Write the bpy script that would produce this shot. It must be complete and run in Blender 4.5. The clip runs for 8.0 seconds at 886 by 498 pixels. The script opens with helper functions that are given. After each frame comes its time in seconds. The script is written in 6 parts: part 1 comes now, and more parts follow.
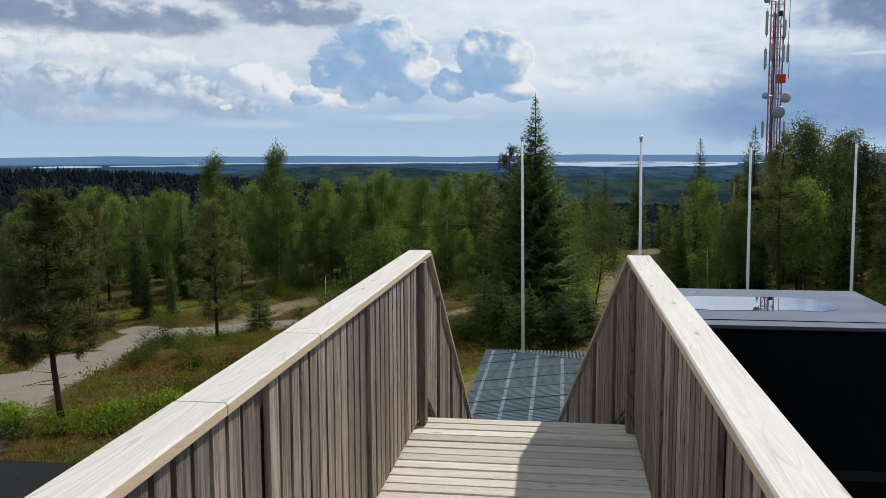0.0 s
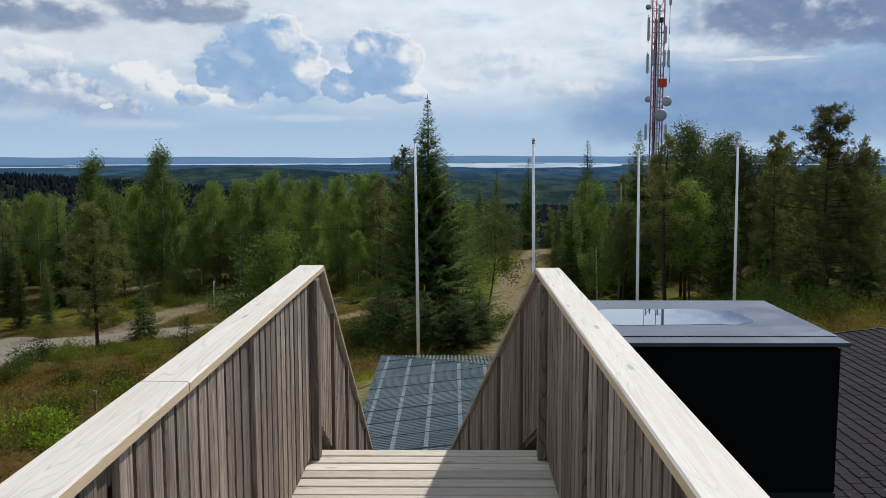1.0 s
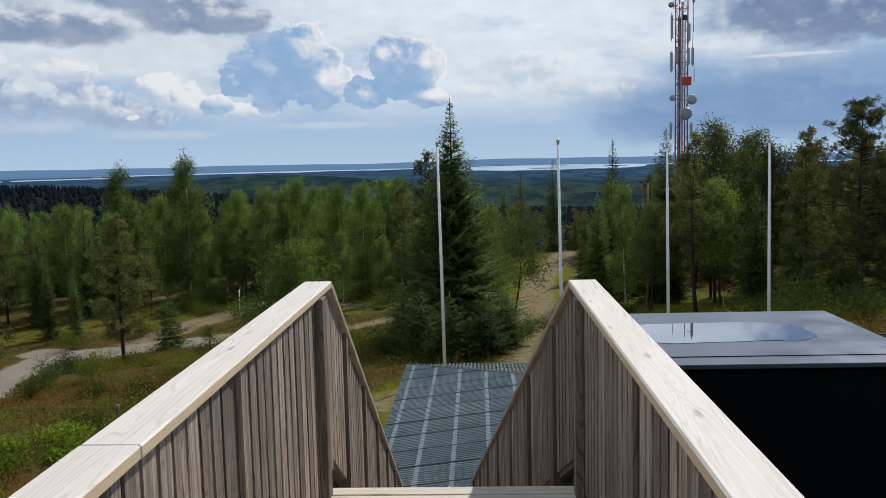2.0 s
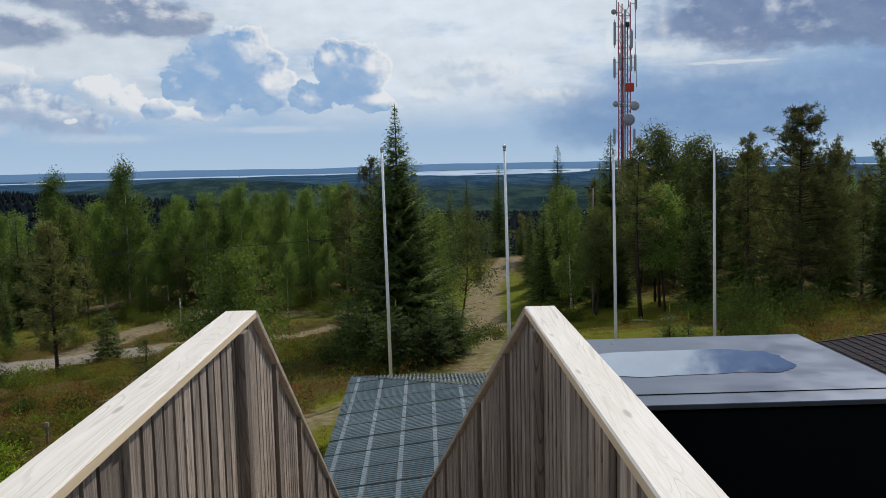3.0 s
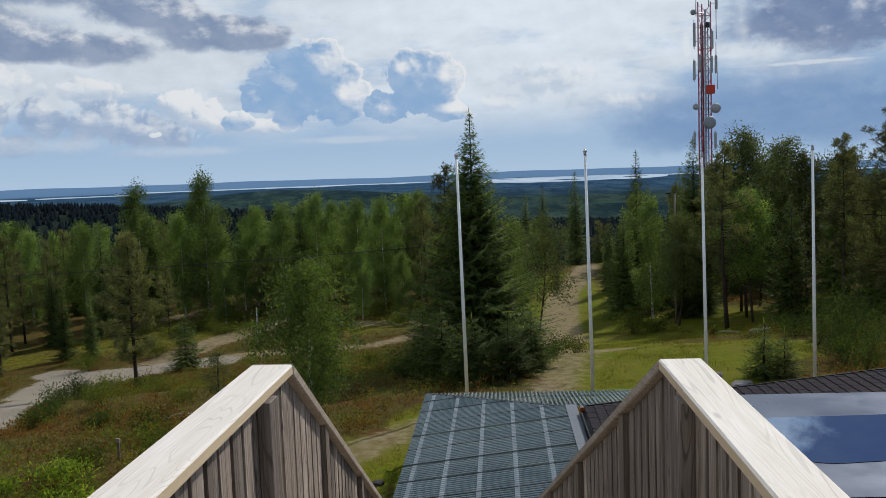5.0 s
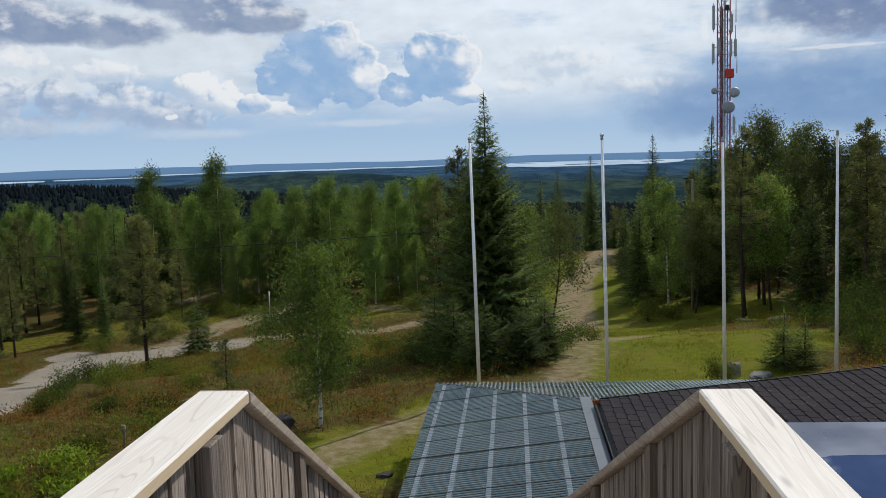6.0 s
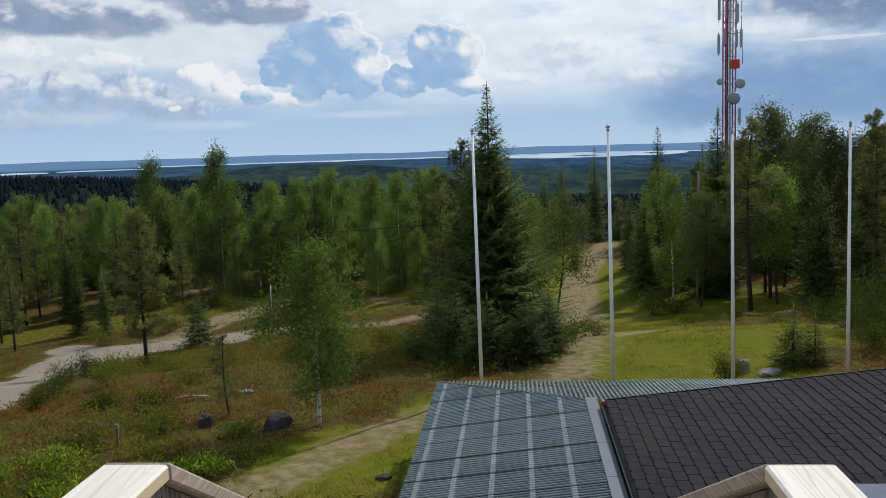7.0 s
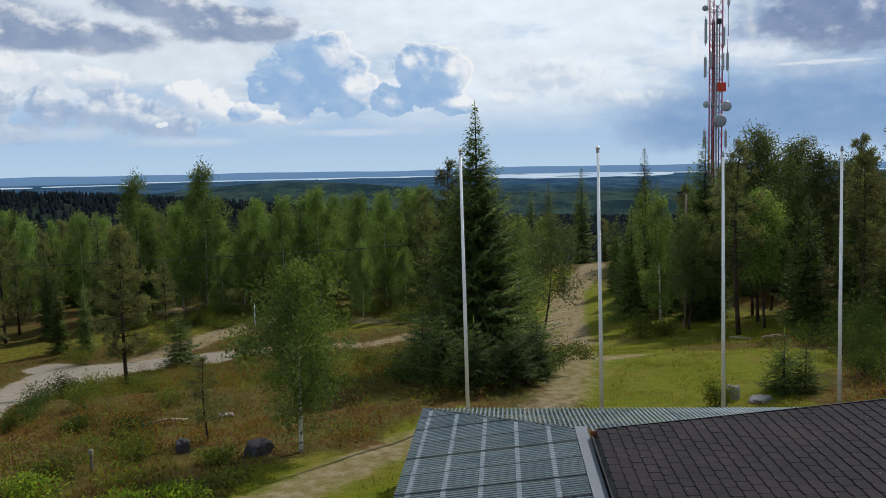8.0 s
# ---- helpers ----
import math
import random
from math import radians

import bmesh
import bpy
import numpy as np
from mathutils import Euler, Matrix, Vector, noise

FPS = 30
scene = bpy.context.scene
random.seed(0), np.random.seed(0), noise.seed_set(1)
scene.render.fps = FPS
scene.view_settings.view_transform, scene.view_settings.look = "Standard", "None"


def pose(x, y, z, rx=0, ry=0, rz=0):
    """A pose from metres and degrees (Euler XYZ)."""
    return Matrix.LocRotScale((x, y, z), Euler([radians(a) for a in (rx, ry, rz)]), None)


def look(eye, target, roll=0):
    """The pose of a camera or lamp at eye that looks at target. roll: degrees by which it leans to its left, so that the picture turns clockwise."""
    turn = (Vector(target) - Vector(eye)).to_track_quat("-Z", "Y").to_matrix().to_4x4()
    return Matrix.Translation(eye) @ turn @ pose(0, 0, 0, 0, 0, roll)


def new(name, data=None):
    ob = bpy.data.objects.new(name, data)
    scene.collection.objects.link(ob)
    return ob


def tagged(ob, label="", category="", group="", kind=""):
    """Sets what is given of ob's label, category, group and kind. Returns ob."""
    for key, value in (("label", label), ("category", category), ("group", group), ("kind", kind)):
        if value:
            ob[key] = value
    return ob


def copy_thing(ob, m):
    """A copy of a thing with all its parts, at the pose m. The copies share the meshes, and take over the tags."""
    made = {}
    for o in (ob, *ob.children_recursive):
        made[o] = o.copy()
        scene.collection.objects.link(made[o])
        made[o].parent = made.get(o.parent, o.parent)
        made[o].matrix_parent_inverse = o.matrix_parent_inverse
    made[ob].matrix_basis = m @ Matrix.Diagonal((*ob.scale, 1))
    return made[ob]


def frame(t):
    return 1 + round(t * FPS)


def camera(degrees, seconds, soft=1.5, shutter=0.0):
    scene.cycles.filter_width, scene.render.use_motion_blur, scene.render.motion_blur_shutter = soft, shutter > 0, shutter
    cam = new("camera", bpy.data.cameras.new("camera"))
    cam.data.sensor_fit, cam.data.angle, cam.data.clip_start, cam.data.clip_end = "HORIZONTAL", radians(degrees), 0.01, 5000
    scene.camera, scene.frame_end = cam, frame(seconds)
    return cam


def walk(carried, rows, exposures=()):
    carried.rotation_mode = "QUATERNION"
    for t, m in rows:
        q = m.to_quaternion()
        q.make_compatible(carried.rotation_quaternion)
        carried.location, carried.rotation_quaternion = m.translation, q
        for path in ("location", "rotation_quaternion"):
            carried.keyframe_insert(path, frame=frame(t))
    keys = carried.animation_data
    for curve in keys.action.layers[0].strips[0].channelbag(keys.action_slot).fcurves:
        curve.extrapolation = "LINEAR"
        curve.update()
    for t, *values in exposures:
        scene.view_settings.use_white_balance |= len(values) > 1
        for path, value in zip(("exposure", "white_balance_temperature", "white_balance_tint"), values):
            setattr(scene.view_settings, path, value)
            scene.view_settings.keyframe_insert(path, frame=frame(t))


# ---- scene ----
cam = camera(53.5, 8.0, soft=0.6)
PATH = [
    (0, (0.224, -0.424, 1.787), (-0.043, 1.546, 1.567), -0.2),
    (0.5, (0.198, -0.192, 1.795), (0.018, 1.786, 1.564), -0.3),
    (1, (0.147, 0.082, 1.811), (0.123, 2.07, 1.593), -0.1),
    (1.5, (0.135, 0.35, 1.798), (0.113, 2.339, 1.583), -0.6),
    (1.7, (0.147, 0.481, 1.787), (0.055, 2.467, 1.576), -1.3),
    (2.8, (0.174, 1.111, 1.82), (0.193, 3.101, 1.616), -1.4),
    (3, (0.171, 1.225, 1.825), (0.212, 3.215, 1.625), -1.3),
    (3.5, (0.178, 1.518, 1.82), (0.105, 3.508, 1.642), -1.7),
    (4, (0.161, 1.82, 1.812), (-0.017, 3.805, 1.641), -1.5),
    (4.5, (0.103, 2.123, 1.809), (-0.038, 4.111, 1.649), -1.9),
    (4.7, (0.091, 2.229, 1.802), (-0.029, 4.218, 1.637), -2.1),
    (5.8, (0.146, 2.882, 1.793), (-0.021, 4.864, 1.584), -2.0),
    (6, (0.134, 3.002, 1.794), (-0.028, 4.984, 1.581), -1.8),
    (6.5, (0.111, 3.318, 1.803), (-0.011, 5.302, 1.583), -1.4),
    (7, (0.132, 3.648, 1.807), (-0.038, 5.627, 1.575), -1.8),
    (7.5, (0.111, 3.905, 1.815), (-0.097, 5.882, 1.597), -1.3),
    (8, (0.079, 4.138, 1.845), (-0.059, 6.124, 1.655), -1.2),
]
walk(cam, [(t, look(e, g, r)) for t, e, g, r in PATH], [(0.0, -0.25, 6280, 10), (2.0, -0.27, 6280, 10), (4.2, -0.39, 6250, 10), (6.0, -0.23, 6300, 10), (8.0, -0.17, 6300, 10)])

SUN_AZ, SUN_EL = 34.0, 42.3
scene.view_settings.exposure = -0.15


# ---- node helpers ----
class Nodes:
    """A short way to write node trees."""

    def __init__(self, tree):
        self.t = tree
        tree.nodes.clear()

    def n(self, kind, **kw):
        node = self.t.nodes.new(kind)
        for k, v in kw.items():
            if k == "op":
                node.operation = v
            elif k == "blend":
                node.blend_type = v
            elif k == "dtype":
                node.data_type = v
            elif k == "mode":
                node.noise_dimensions = v
        return node

    def put(self, socket, v):
        if isinstance(v, bpy.types.NodeSocket):
            self.t.links.new(v, socket)
        elif v is not None:
            socket.default_value = v

    def m(self, op, a, b=None, c=None, clamp=False):
        node = self.n("ShaderNodeMath", op=op)
        node.use_clamp = clamp
        for s, v in zip(node.inputs, (a, b, c)):
            self.put(s, v)
        return node.outputs[0]

    def mix(self, f, a, b, blend="MIX"):
        node = self.n("ShaderNodeMix", dtype="RGBA", blend=blend)
        self.put(node.inputs[0], f)
        self.put(node.inputs[6], a if not isinstance(a, tuple) else (*a, 1)[:4])
        self.put(node.inputs[7], b if not isinstance(b, tuple) else (*b, 1)[:4])
        return node.outputs[2]

    def ramp(self, v, lo, hi, a=0.0, b=1.0, smooth=True):
        node = self.n("ShaderNodeMapRange")
        node.interpolation_type = "SMOOTHSTEP" if smooth else "LINEAR"
        for s, q in zip(node.inputs, (v, lo, hi, a, b)):
            self.put(s, q)
        return node.outputs[0]

    def noise(self, vec, scale, detail=4.0, rough=0.55, distort=0.0):
        node = self.n("ShaderNodeTexNoise")
        self.put(node.inputs["Vector"], vec)
        self.put(node.inputs["Scale"], scale)
        self.put(node.inputs["Detail"], detail)
        self.put(node.inputs["Roughness"], rough)
        self.put(node.inputs["Distortion"], distort)
        return node.outputs[0]

    def vec(self, x, y, z):
        node = self.n("ShaderNodeCombineXYZ")
        for s, v in zip(node.inputs, (x, y, z)):
            self.put(s, v)
        return node.outputs[0]

    def stretch(self, vec, sx, sy, sz):
        node = self.n("ShaderNodeVectorMath", op="MULTIPLY")
        self.put(node.inputs[0], vec)
        node.inputs[1].default_value = (sx, sy, sz)
        return node.outputs[0]

    def obj(self):
        return self.n("ShaderNodeTexCoord").outputs["Object"]

    def world_pos(self):
        return self.n("ShaderNodeNewGeometry").outputs["Position"]

    def rnd(self):
        return self.n("ShaderNodeObjectInfo").outputs["Random"]

    def island(self):
        return self.n("ShaderNodeNewGeometry").outputs["Random Per Island"]

    def bump(self, height, strength, dist=0.01):
        node = self.n("ShaderNodeBump")
        node.inputs["Strength"].default_value = strength
        node.inputs["Distance"].default_value = dist
        self.put(node.inputs["Height"], height)
        return node.outputs[0]

    def bsdf(self, color, rough=0.7, metal=0.0, normal=None, **kw):
        node = self.n("ShaderNodeBsdfPrincipled")
        self.put(node.inputs["Base Color"], color if not isinstance(color, tuple) else (*color, 1)[:4])
        self.put(node.inputs["Roughness"], rough)
        self.put(node.inputs["Metallic"], metal)
        if normal is not None:
            self.put(node.inputs["Normal"], normal)
        for k, v in kw.items():
            self.put(node.inputs[k.replace("_", " ")], v)
        return node.outputs[0]

    def out(self, shader, kind="ShaderNodeOutputMaterial"):
        node = self.n(kind)
        self.t.links.new(shader, node.inputs[0])


def material(name):
    mat = bpy.data.materials.new(name)
    mat.use_nodes = True
    return mat, Nodes(mat.node_tree)


# ---- sky, clouds and sun ----
def build_world():
    world = bpy.data.worlds.new("sky")
    scene.world = world
    world.use_nodes = True
    g = Nodes(world.node_tree)
    sky = g.n("ShaderNodeTexSky")
    sky.sky_type, sky.sun_disc = "NISHITA", False
    sky.sun_elevation, sky.sun_rotation = radians(SUN_EL), radians(SUN_AZ)
    sky.altitude, sky.air_density, sky.dust_density = 300, 1.0, 0.6
    d = g.n("ShaderNodeTexCoord").outputs["Generated"]
    sep = g.n("ShaderNodeSeparateXYZ")
    g.put(sep.inputs[0], d)
    az = g.m("MULTIPLY", g.m("ARCTAN2", sep.outputs[0], sep.outputs[1]), 57.2958)
    el = g.m("MULTIPLY", g.m("ARCSINE", sep.outputs[2]), 57.2958)
    base = g.mix(1.0, sky.outputs[0], (0.12, 0.12, 0.12), "MULTIPLY")
    def fbm(da, de, scale, detail, rough, seed, flat=1.5):
        return g.noise(g.vec(g.m("ADD", az, da), g.m("MULTIPLY", g.m("ADD", el, de), flat), seed), scale, detail, rough)

    # billows: rounded heads with creases between them, bent by noise
    bend_a = g.m("MULTIPLY", g.m("SUBTRACT", fbm(0.0, 0.0, 0.50, 4.0, 0.5, 21.0, 1.0), 0.5), 2.2)
    bend_e = g.m("MULTIPLY", g.m("SUBTRACT", fbm(0.0, 0.0, 0.50, 4.0, 0.5, 27.0, 1.0), 0.5), 2.2)

    def billow(oa, oe, scale):
        cell = g.n("ShaderNodeTexVoronoi")
        cell.voronoi_dimensions, cell.feature = "2D", "SMOOTH_F1"
        g.put(cell.inputs["Smoothness"], 0.35)
        g.put(cell.inputs["Vector"], g.vec(g.m("ADD", g.m("ADD", az, oa), bend_a), g.m("ADD", g.m("ADD", el, oe), bend_e), 0.0))
        for key, val in (("Scale", scale), ("Detail", 2.0), ("Roughness", 0.45), ("Lacunarity", 2.3)):
            g.put(cell.inputs[key], val)
        dist = cell.outputs["Distance"]
        return g.m("SUBTRACT", 1.0, g.m("MULTIPLY", dist, 0.8))

    broad = fbm(0.0, 0.0, 0.11, 6.0, 0.55, 3.0, 2.2)
    puff = fbm(0.0, 0.0, 0.42, 8.0, 0.60, 11.0)
    soft_a = fbm(0.0, 0.0, 0.30, 5.0, 0.55, 15.0, 1.6)
    soft_b = fbm(0.5, 0.6, 0.30, 5.0, 0.55, 15.0, 1.6)
    streak = fbm(0.0, 0.0, 0.16, 7.0, 0.62, 33.0, 4.0)
    head, head_lit = billow(0.0, 0.0, 0.62), billow(0.22, 0.25, 0.62)
    relief = g.m("SUBTRACT", head, head_lit)
    # clear air: pale at the horizon, bluer above
    air = g.mix(g.ramp(el, -0.6, 2.6), (0.53, 0.69, 0.86), (0.44, 0.61, 0.82))
    air = g.mix(g.ramp(el, 3.0, 8.0), air, (0.42, 0.58, 0.79))
    air = g.mix(g.ramp(el, 14.0, 40.0), air, base)
    # bright veil of cloud below the sun
    da = g.m("DIVIDE", g.m("SUBTRACT", az, 2.0), 15.0)
    de = g.m("DIVIDE", g.m("SUBTRACT", el, 11.0), 8.0)
    glow = g.m("POWER", 2.718, g.m("MULTIPLY", g.m("ADD", g.m("MULTIPLY", da, da), g.m("MULTIPLY", de, de)), -1.0))
    veil = g.m("ADD", broad, g.m("ADD", g.m("MULTIPLY", glow, 0.40), g.m("MULTIPLY", g.m("SUBTRACT", streak, 0.5), 0.75)))
    left_veil = g.m("MULTIPLY", g.ramp(az, -14.0, -19.0), g.ramp(el, 3.6, 6.2))
    veil = g.m("ADD", veil, g.m("MULTIPLY", left_veil, 0.30))
    thin = g.m("MULTIPLY", g.ramp(veil, 0.40, 0.78), g.ramp(el, 1.0, 5.0))
    thin = g.m("MULTIPLY", thin, g.ramp(el, 14.0, 34.0, 1.0, 0.6))
    bright = g.m("ADD", 0.85, g.m("MULTIPLY", glow, 0.14))
    bright = g.m("ADD", bright, g.m("MULTIPLY", g.m("SUBTRACT", soft_a, soft_b), 0.35))
    col = g.mix(g.m("MULTIPLY", thin, 0.94), air, g.vec(g.m("MULTIPLY", bright, 0.93), bright, g.m("MULTIPLY", bright, 1.06)))

    def heap(col, lumps, body, rim, foot, ragged=0.8, soft=0.10, macro=1.0, fine=2.0, start=0.2, strength=1.0, step=0.4, smooth=0.0, wisp=2.0):
        """Heaped cloud with the light behind and above it: shaded inside, bright where it faces the sun."""
        def field(oa, oe):
            f = None
            for a0, e0, ra, re in lumps:
                x = g.m("DIVIDE", g.m("SUBTRACT", az, a0 - oa), ra)
                y = g.m("DIVIDE", g.m("SUBTRACT", el, e0 - oe), re)
                r = g.m("SUBTRACT", 1.0, g.m("SQRT", g.m("ADD", g.m("MULTIPLY", x, x), g.m("MULTIPLY", y, y))))
                f = r if f is None else g.m("SMOOTH_MAX", f, r, 0.45)
            return f
        flat = field(0.0, 0.0)
        rough = g.m("ADD", g.m("MULTIPLY", g.m("SUBTRACT", head, 0.62), 1.0 - smooth), g.m("MULTIPLY", g.m("SUBTRACT", puff, 0.5), 0.7 + 1.3 * smooth))
        f = g.m("ADD", flat, g.m("MULTIPLY", rough, ragged))
        mask = g.m("MULTIPLY", g.ramp(f, 0.0, soft), g.ramp(g.m("ADD", el, g.m("MULTIPLY", g.m("SUBTRACT", puff, 0.5), 1.2)), foot - step, foot + step))
        turn = g.m("SUBTRACT", flat, field(0.9, 0.7))
        facing = g.m("MULTIPLY", g.ramp(turn, -0.12, 0.30), g.ramp(f, 0.0, 0.75, 1.0, 0.25))
        lit = g.m("ADD", start, g.m("ADD", g.m("MULTIPLY", turn, macro), g.m("MULTIPLY", g.m("MULTIPLY", relief, fine * (1.0 - smooth)), facing)))
        lit = g.m("ADD", lit, g.m("MULTIPLY", g.m("SUBTRACT", soft_a, soft_b), wisp))
        lit = g.m("ADD", lit, g.m("MULTIPLY", g.ramp(f, 0.0, 0.22, 0.55, 0.0), g.ramp(turn, 0.0, 0.25)))
        lit = g.m("MULTIPLY", lit, g.ramp(el, foot, foot + 1.6, 0.3, 1.0), None, True)
        tone = g.mix(g.ramp(g.m("ADD", puff, g.m("MULTIPLY", g.m("MULTIPLY", relief, 0.8), facing)), 0.34, 0.76), body, g.mix(0.22, body, rim))
        return g.mix(g.m("MULTIPLY", mask, strength), col, g.mix(g.ramp(lit, 0.0, 0.95), tone, rim))

    WHITE, SHADE, GREY = (0.97, 0.98, 0.98), (0.33, 0.51, 0.76), (0.26, 0.345, 0.51)
    PALE = (0.50, 0.62, 0.78)
    LEFT = (0.37, 0.49, 0.68)
    # heaps low on the far side
    col = heap(col, [(-30.5, 6.4, 3.6, 1.3), (-25.0, 5.6, 4.0, 1.2), (-35.0, 5.8, 3.5, 1.6)], PALE, WHITE, 4.4, 0.9, 0.35, 0.6, 1.6, 0.42, 0.85)
    col = heap(col, [(-31.0, 4.0, 2.9, 1.7), (-27.8, 3.8, 2.0, 1.5), (-24.2, 3.7, 3.9, 1.5), (-21.0, 2.9, 3.0, 1.2), (-30.5, 2.4, 5.0, 1.0), (-35.0, 3.4, 3.0, 2.0)], LEFT, WHITE, 1.6, 0.8, 0.30, 0.75, 1.3, -0.02, 0.92, 0.9)
    col = heap(col, [(-19.8, 4.6, 1.6, 1.1), (-18.4, 3.9, 2.3, 1.2), (-15.0, 3.2, 2.6, 0.7)], PALE, WHITE, 2.6, 0.8, 0.14, 0.8, 2.0, 0.42, 0.95)
    col = heap(col, [(-16.4, 3.6, 1.3, 0.75)], SHADE, WHITE, 2.9, 0.5, 0.14, 0.6, 1.5, 0.0, 0.95)
    col = heap(col, [(-21.5, 2.8, 0.40, 0.20), (-21.2, 2.85, 0.25, 0.22)], (0.7, 0.78, 0.86), WHITE, 2.55, 0.7, 0.35, 0.3, 0.5, 0.6, 0.9, 0.15)
    col = heap(col, [(-29.0, 2.2, 7.0, 0.8), (-20.5, 1.7, 6.0, 0.5), (-9.0, 2.2, 5.0, 0.35)], (0.44, 0.58, 0.76), (0.74, 0.81, 0.88), 0.6, 0.7, 0.7, 0.4, 0.6, 0.35, 0.5, 0.6, 0.7)
    # two towering heaps
    col = heap(col, [(-12.8, 5.5, 3.0, 2.6), (-11.0, 6.7, 2.5, 2.3), (-9.7, 5.0, 1.9, 2.2), (-15.0, 4.9, 1.5, 1.1)], SHADE, WHITE, 3.05, 0.52, 0.10, 1.45, 0.95, -0.10, 1.0)
    col = heap(col, [(-4.7, 5.5, 2.5, 2.3), (-3.2, 6.0, 1.7, 1.7), (-5.9, 6.4, 1.4, 1.4), (-2.8, 3.9, 1.8, 0.9), (-7.0, 4.1, 1.7, 1.2)], SHADE, WHITE, 2.9, 0.52, 0.10, 1.3, 0.95, -0.06, 1.0)
    # grey banks overhead
    bank = (0.82, 0.84, 0.87)
    col = heap(col, [(-27.0, 8.0, 7.5, 1.25), (-34.0, 8.8, 9.0, 2.0)], GREY, bank, 6.8, 0.5, 0.40, 0.35, 0.8, 0.08, 0.95, 0.22, 0.85, 4.5)
    col = heap(col, [(-17.0, 9.0, 4.6, 1.5), (-14.6, 8.8, 2.4, 0.9), (-21.5, 10.3, 4.5, 1.3)], GREY, bank, 7.6, 0.5, 0.35, 0.35, 0.8, 0.05, 0.95, 0.22, 0.85, 4.0)
    col = heap(col, [(-28.0, 11.6, 10.0, 1.5), (-17.0, 12.6, 10.0, 1.6), (-33.0, 14.5, 14.0, 3.0)], GREY, bank, 9.9, 0.5, 0.40, 0.30, 0.8, 0.05, 0.95, 0.3, 0.85, 4.0)
    col = heap(col, [(20.0, 3.0, 15.0, 3.9), (13.0, 2.4, 8.0, 2.8), (30.0, 4.0, 10.0, 4.0)], (0.23, 0.37, 0.61), (0.42, 0.57, 0.77), 0.2, 0.4, 0.75, 0.4, 0.5, 0.05, 0.94, 0.5, 0.7, 1.5)
    col = heap(col, [(19.5, 5.6, 5.0, 0.16), (12.0, 7.2, 0.35, 1.1)], (0.55, 0.65, 0.80), WHITE, 4.6, 0.8, 0.6, 0.3, 0.8, 0.3, 0.5)
    col = heap(col, [(3.5, 5.6, 4.2, 1.6), (7.6, 3.9, 3.2, 0.9), (0.5, 4.3, 2.4, 0.9)], (0.52, 0.64, 0.79), WHITE, 3.0, 0.9, 0.5, 0.6, 1.6, 0.35, 0.6)
    col = heap(col, [(22.0, 8.6, 9.0, 3.0), (30.0, 9.0, 14.0, 4.0), (23.5, 13.0, 7.6, 4.0)], (0.19, 0.27, 0.45), (0.64, 0.70, 0.80), 6.0, 0.50, 0.40, 0.30, 0.8, 0.0, 0.95, 0.3, 0.8, 3.5)
    col = heap(col, [(15.2, 8.6, 0.7, 2.2), (21.6, 9.2, 1.0, 2.0), (14.2, 6.9, 0.8, 0.8)], (0.45, 0.55, 0.72), WHITE, 5.8, 1.1, 0.9, 0.3, 0.8, 0.25, 0.6, 0.4, 0.6, 3.0)
    # deep blue rain cloud high on the sunny side
    col = heap(col, [(28.0, 21.0, 11.8, 10.5), (36.0, 26.0, 14.0, 14.0)], (0.10, 0.15, 0.31), (0.22, 0.29, 0.45), 11.6, 0.35, 0.22, 0.2, 0.6, 0.0, 0.96, 0.5, 0.8, 1.5)
    bg = g.n("ShaderNodeBackground")
    g.put(bg.inputs[0], col)
    bg.inputs[1].default_value = 1.0
    g.out(bg.outputs[0], "ShaderNodeOutputWorld")


build_world()
sun = new("sun", bpy.data.lights.new("sun", "SUN"))
sun.data.energy, sun.data.angle, sun.data.color = 4.2, radians(0.6), (1.0, 0.95, 0.86)
a, e = radians(SUN_AZ), radians(SUN_EL)
SUN_DIR = Vector((math.sin(a) * math.cos(e), math.cos(a) * math.cos(e), math.sin(e)))
sun.matrix_world = look(SUN_DIR * 50, (0, 0, 0))


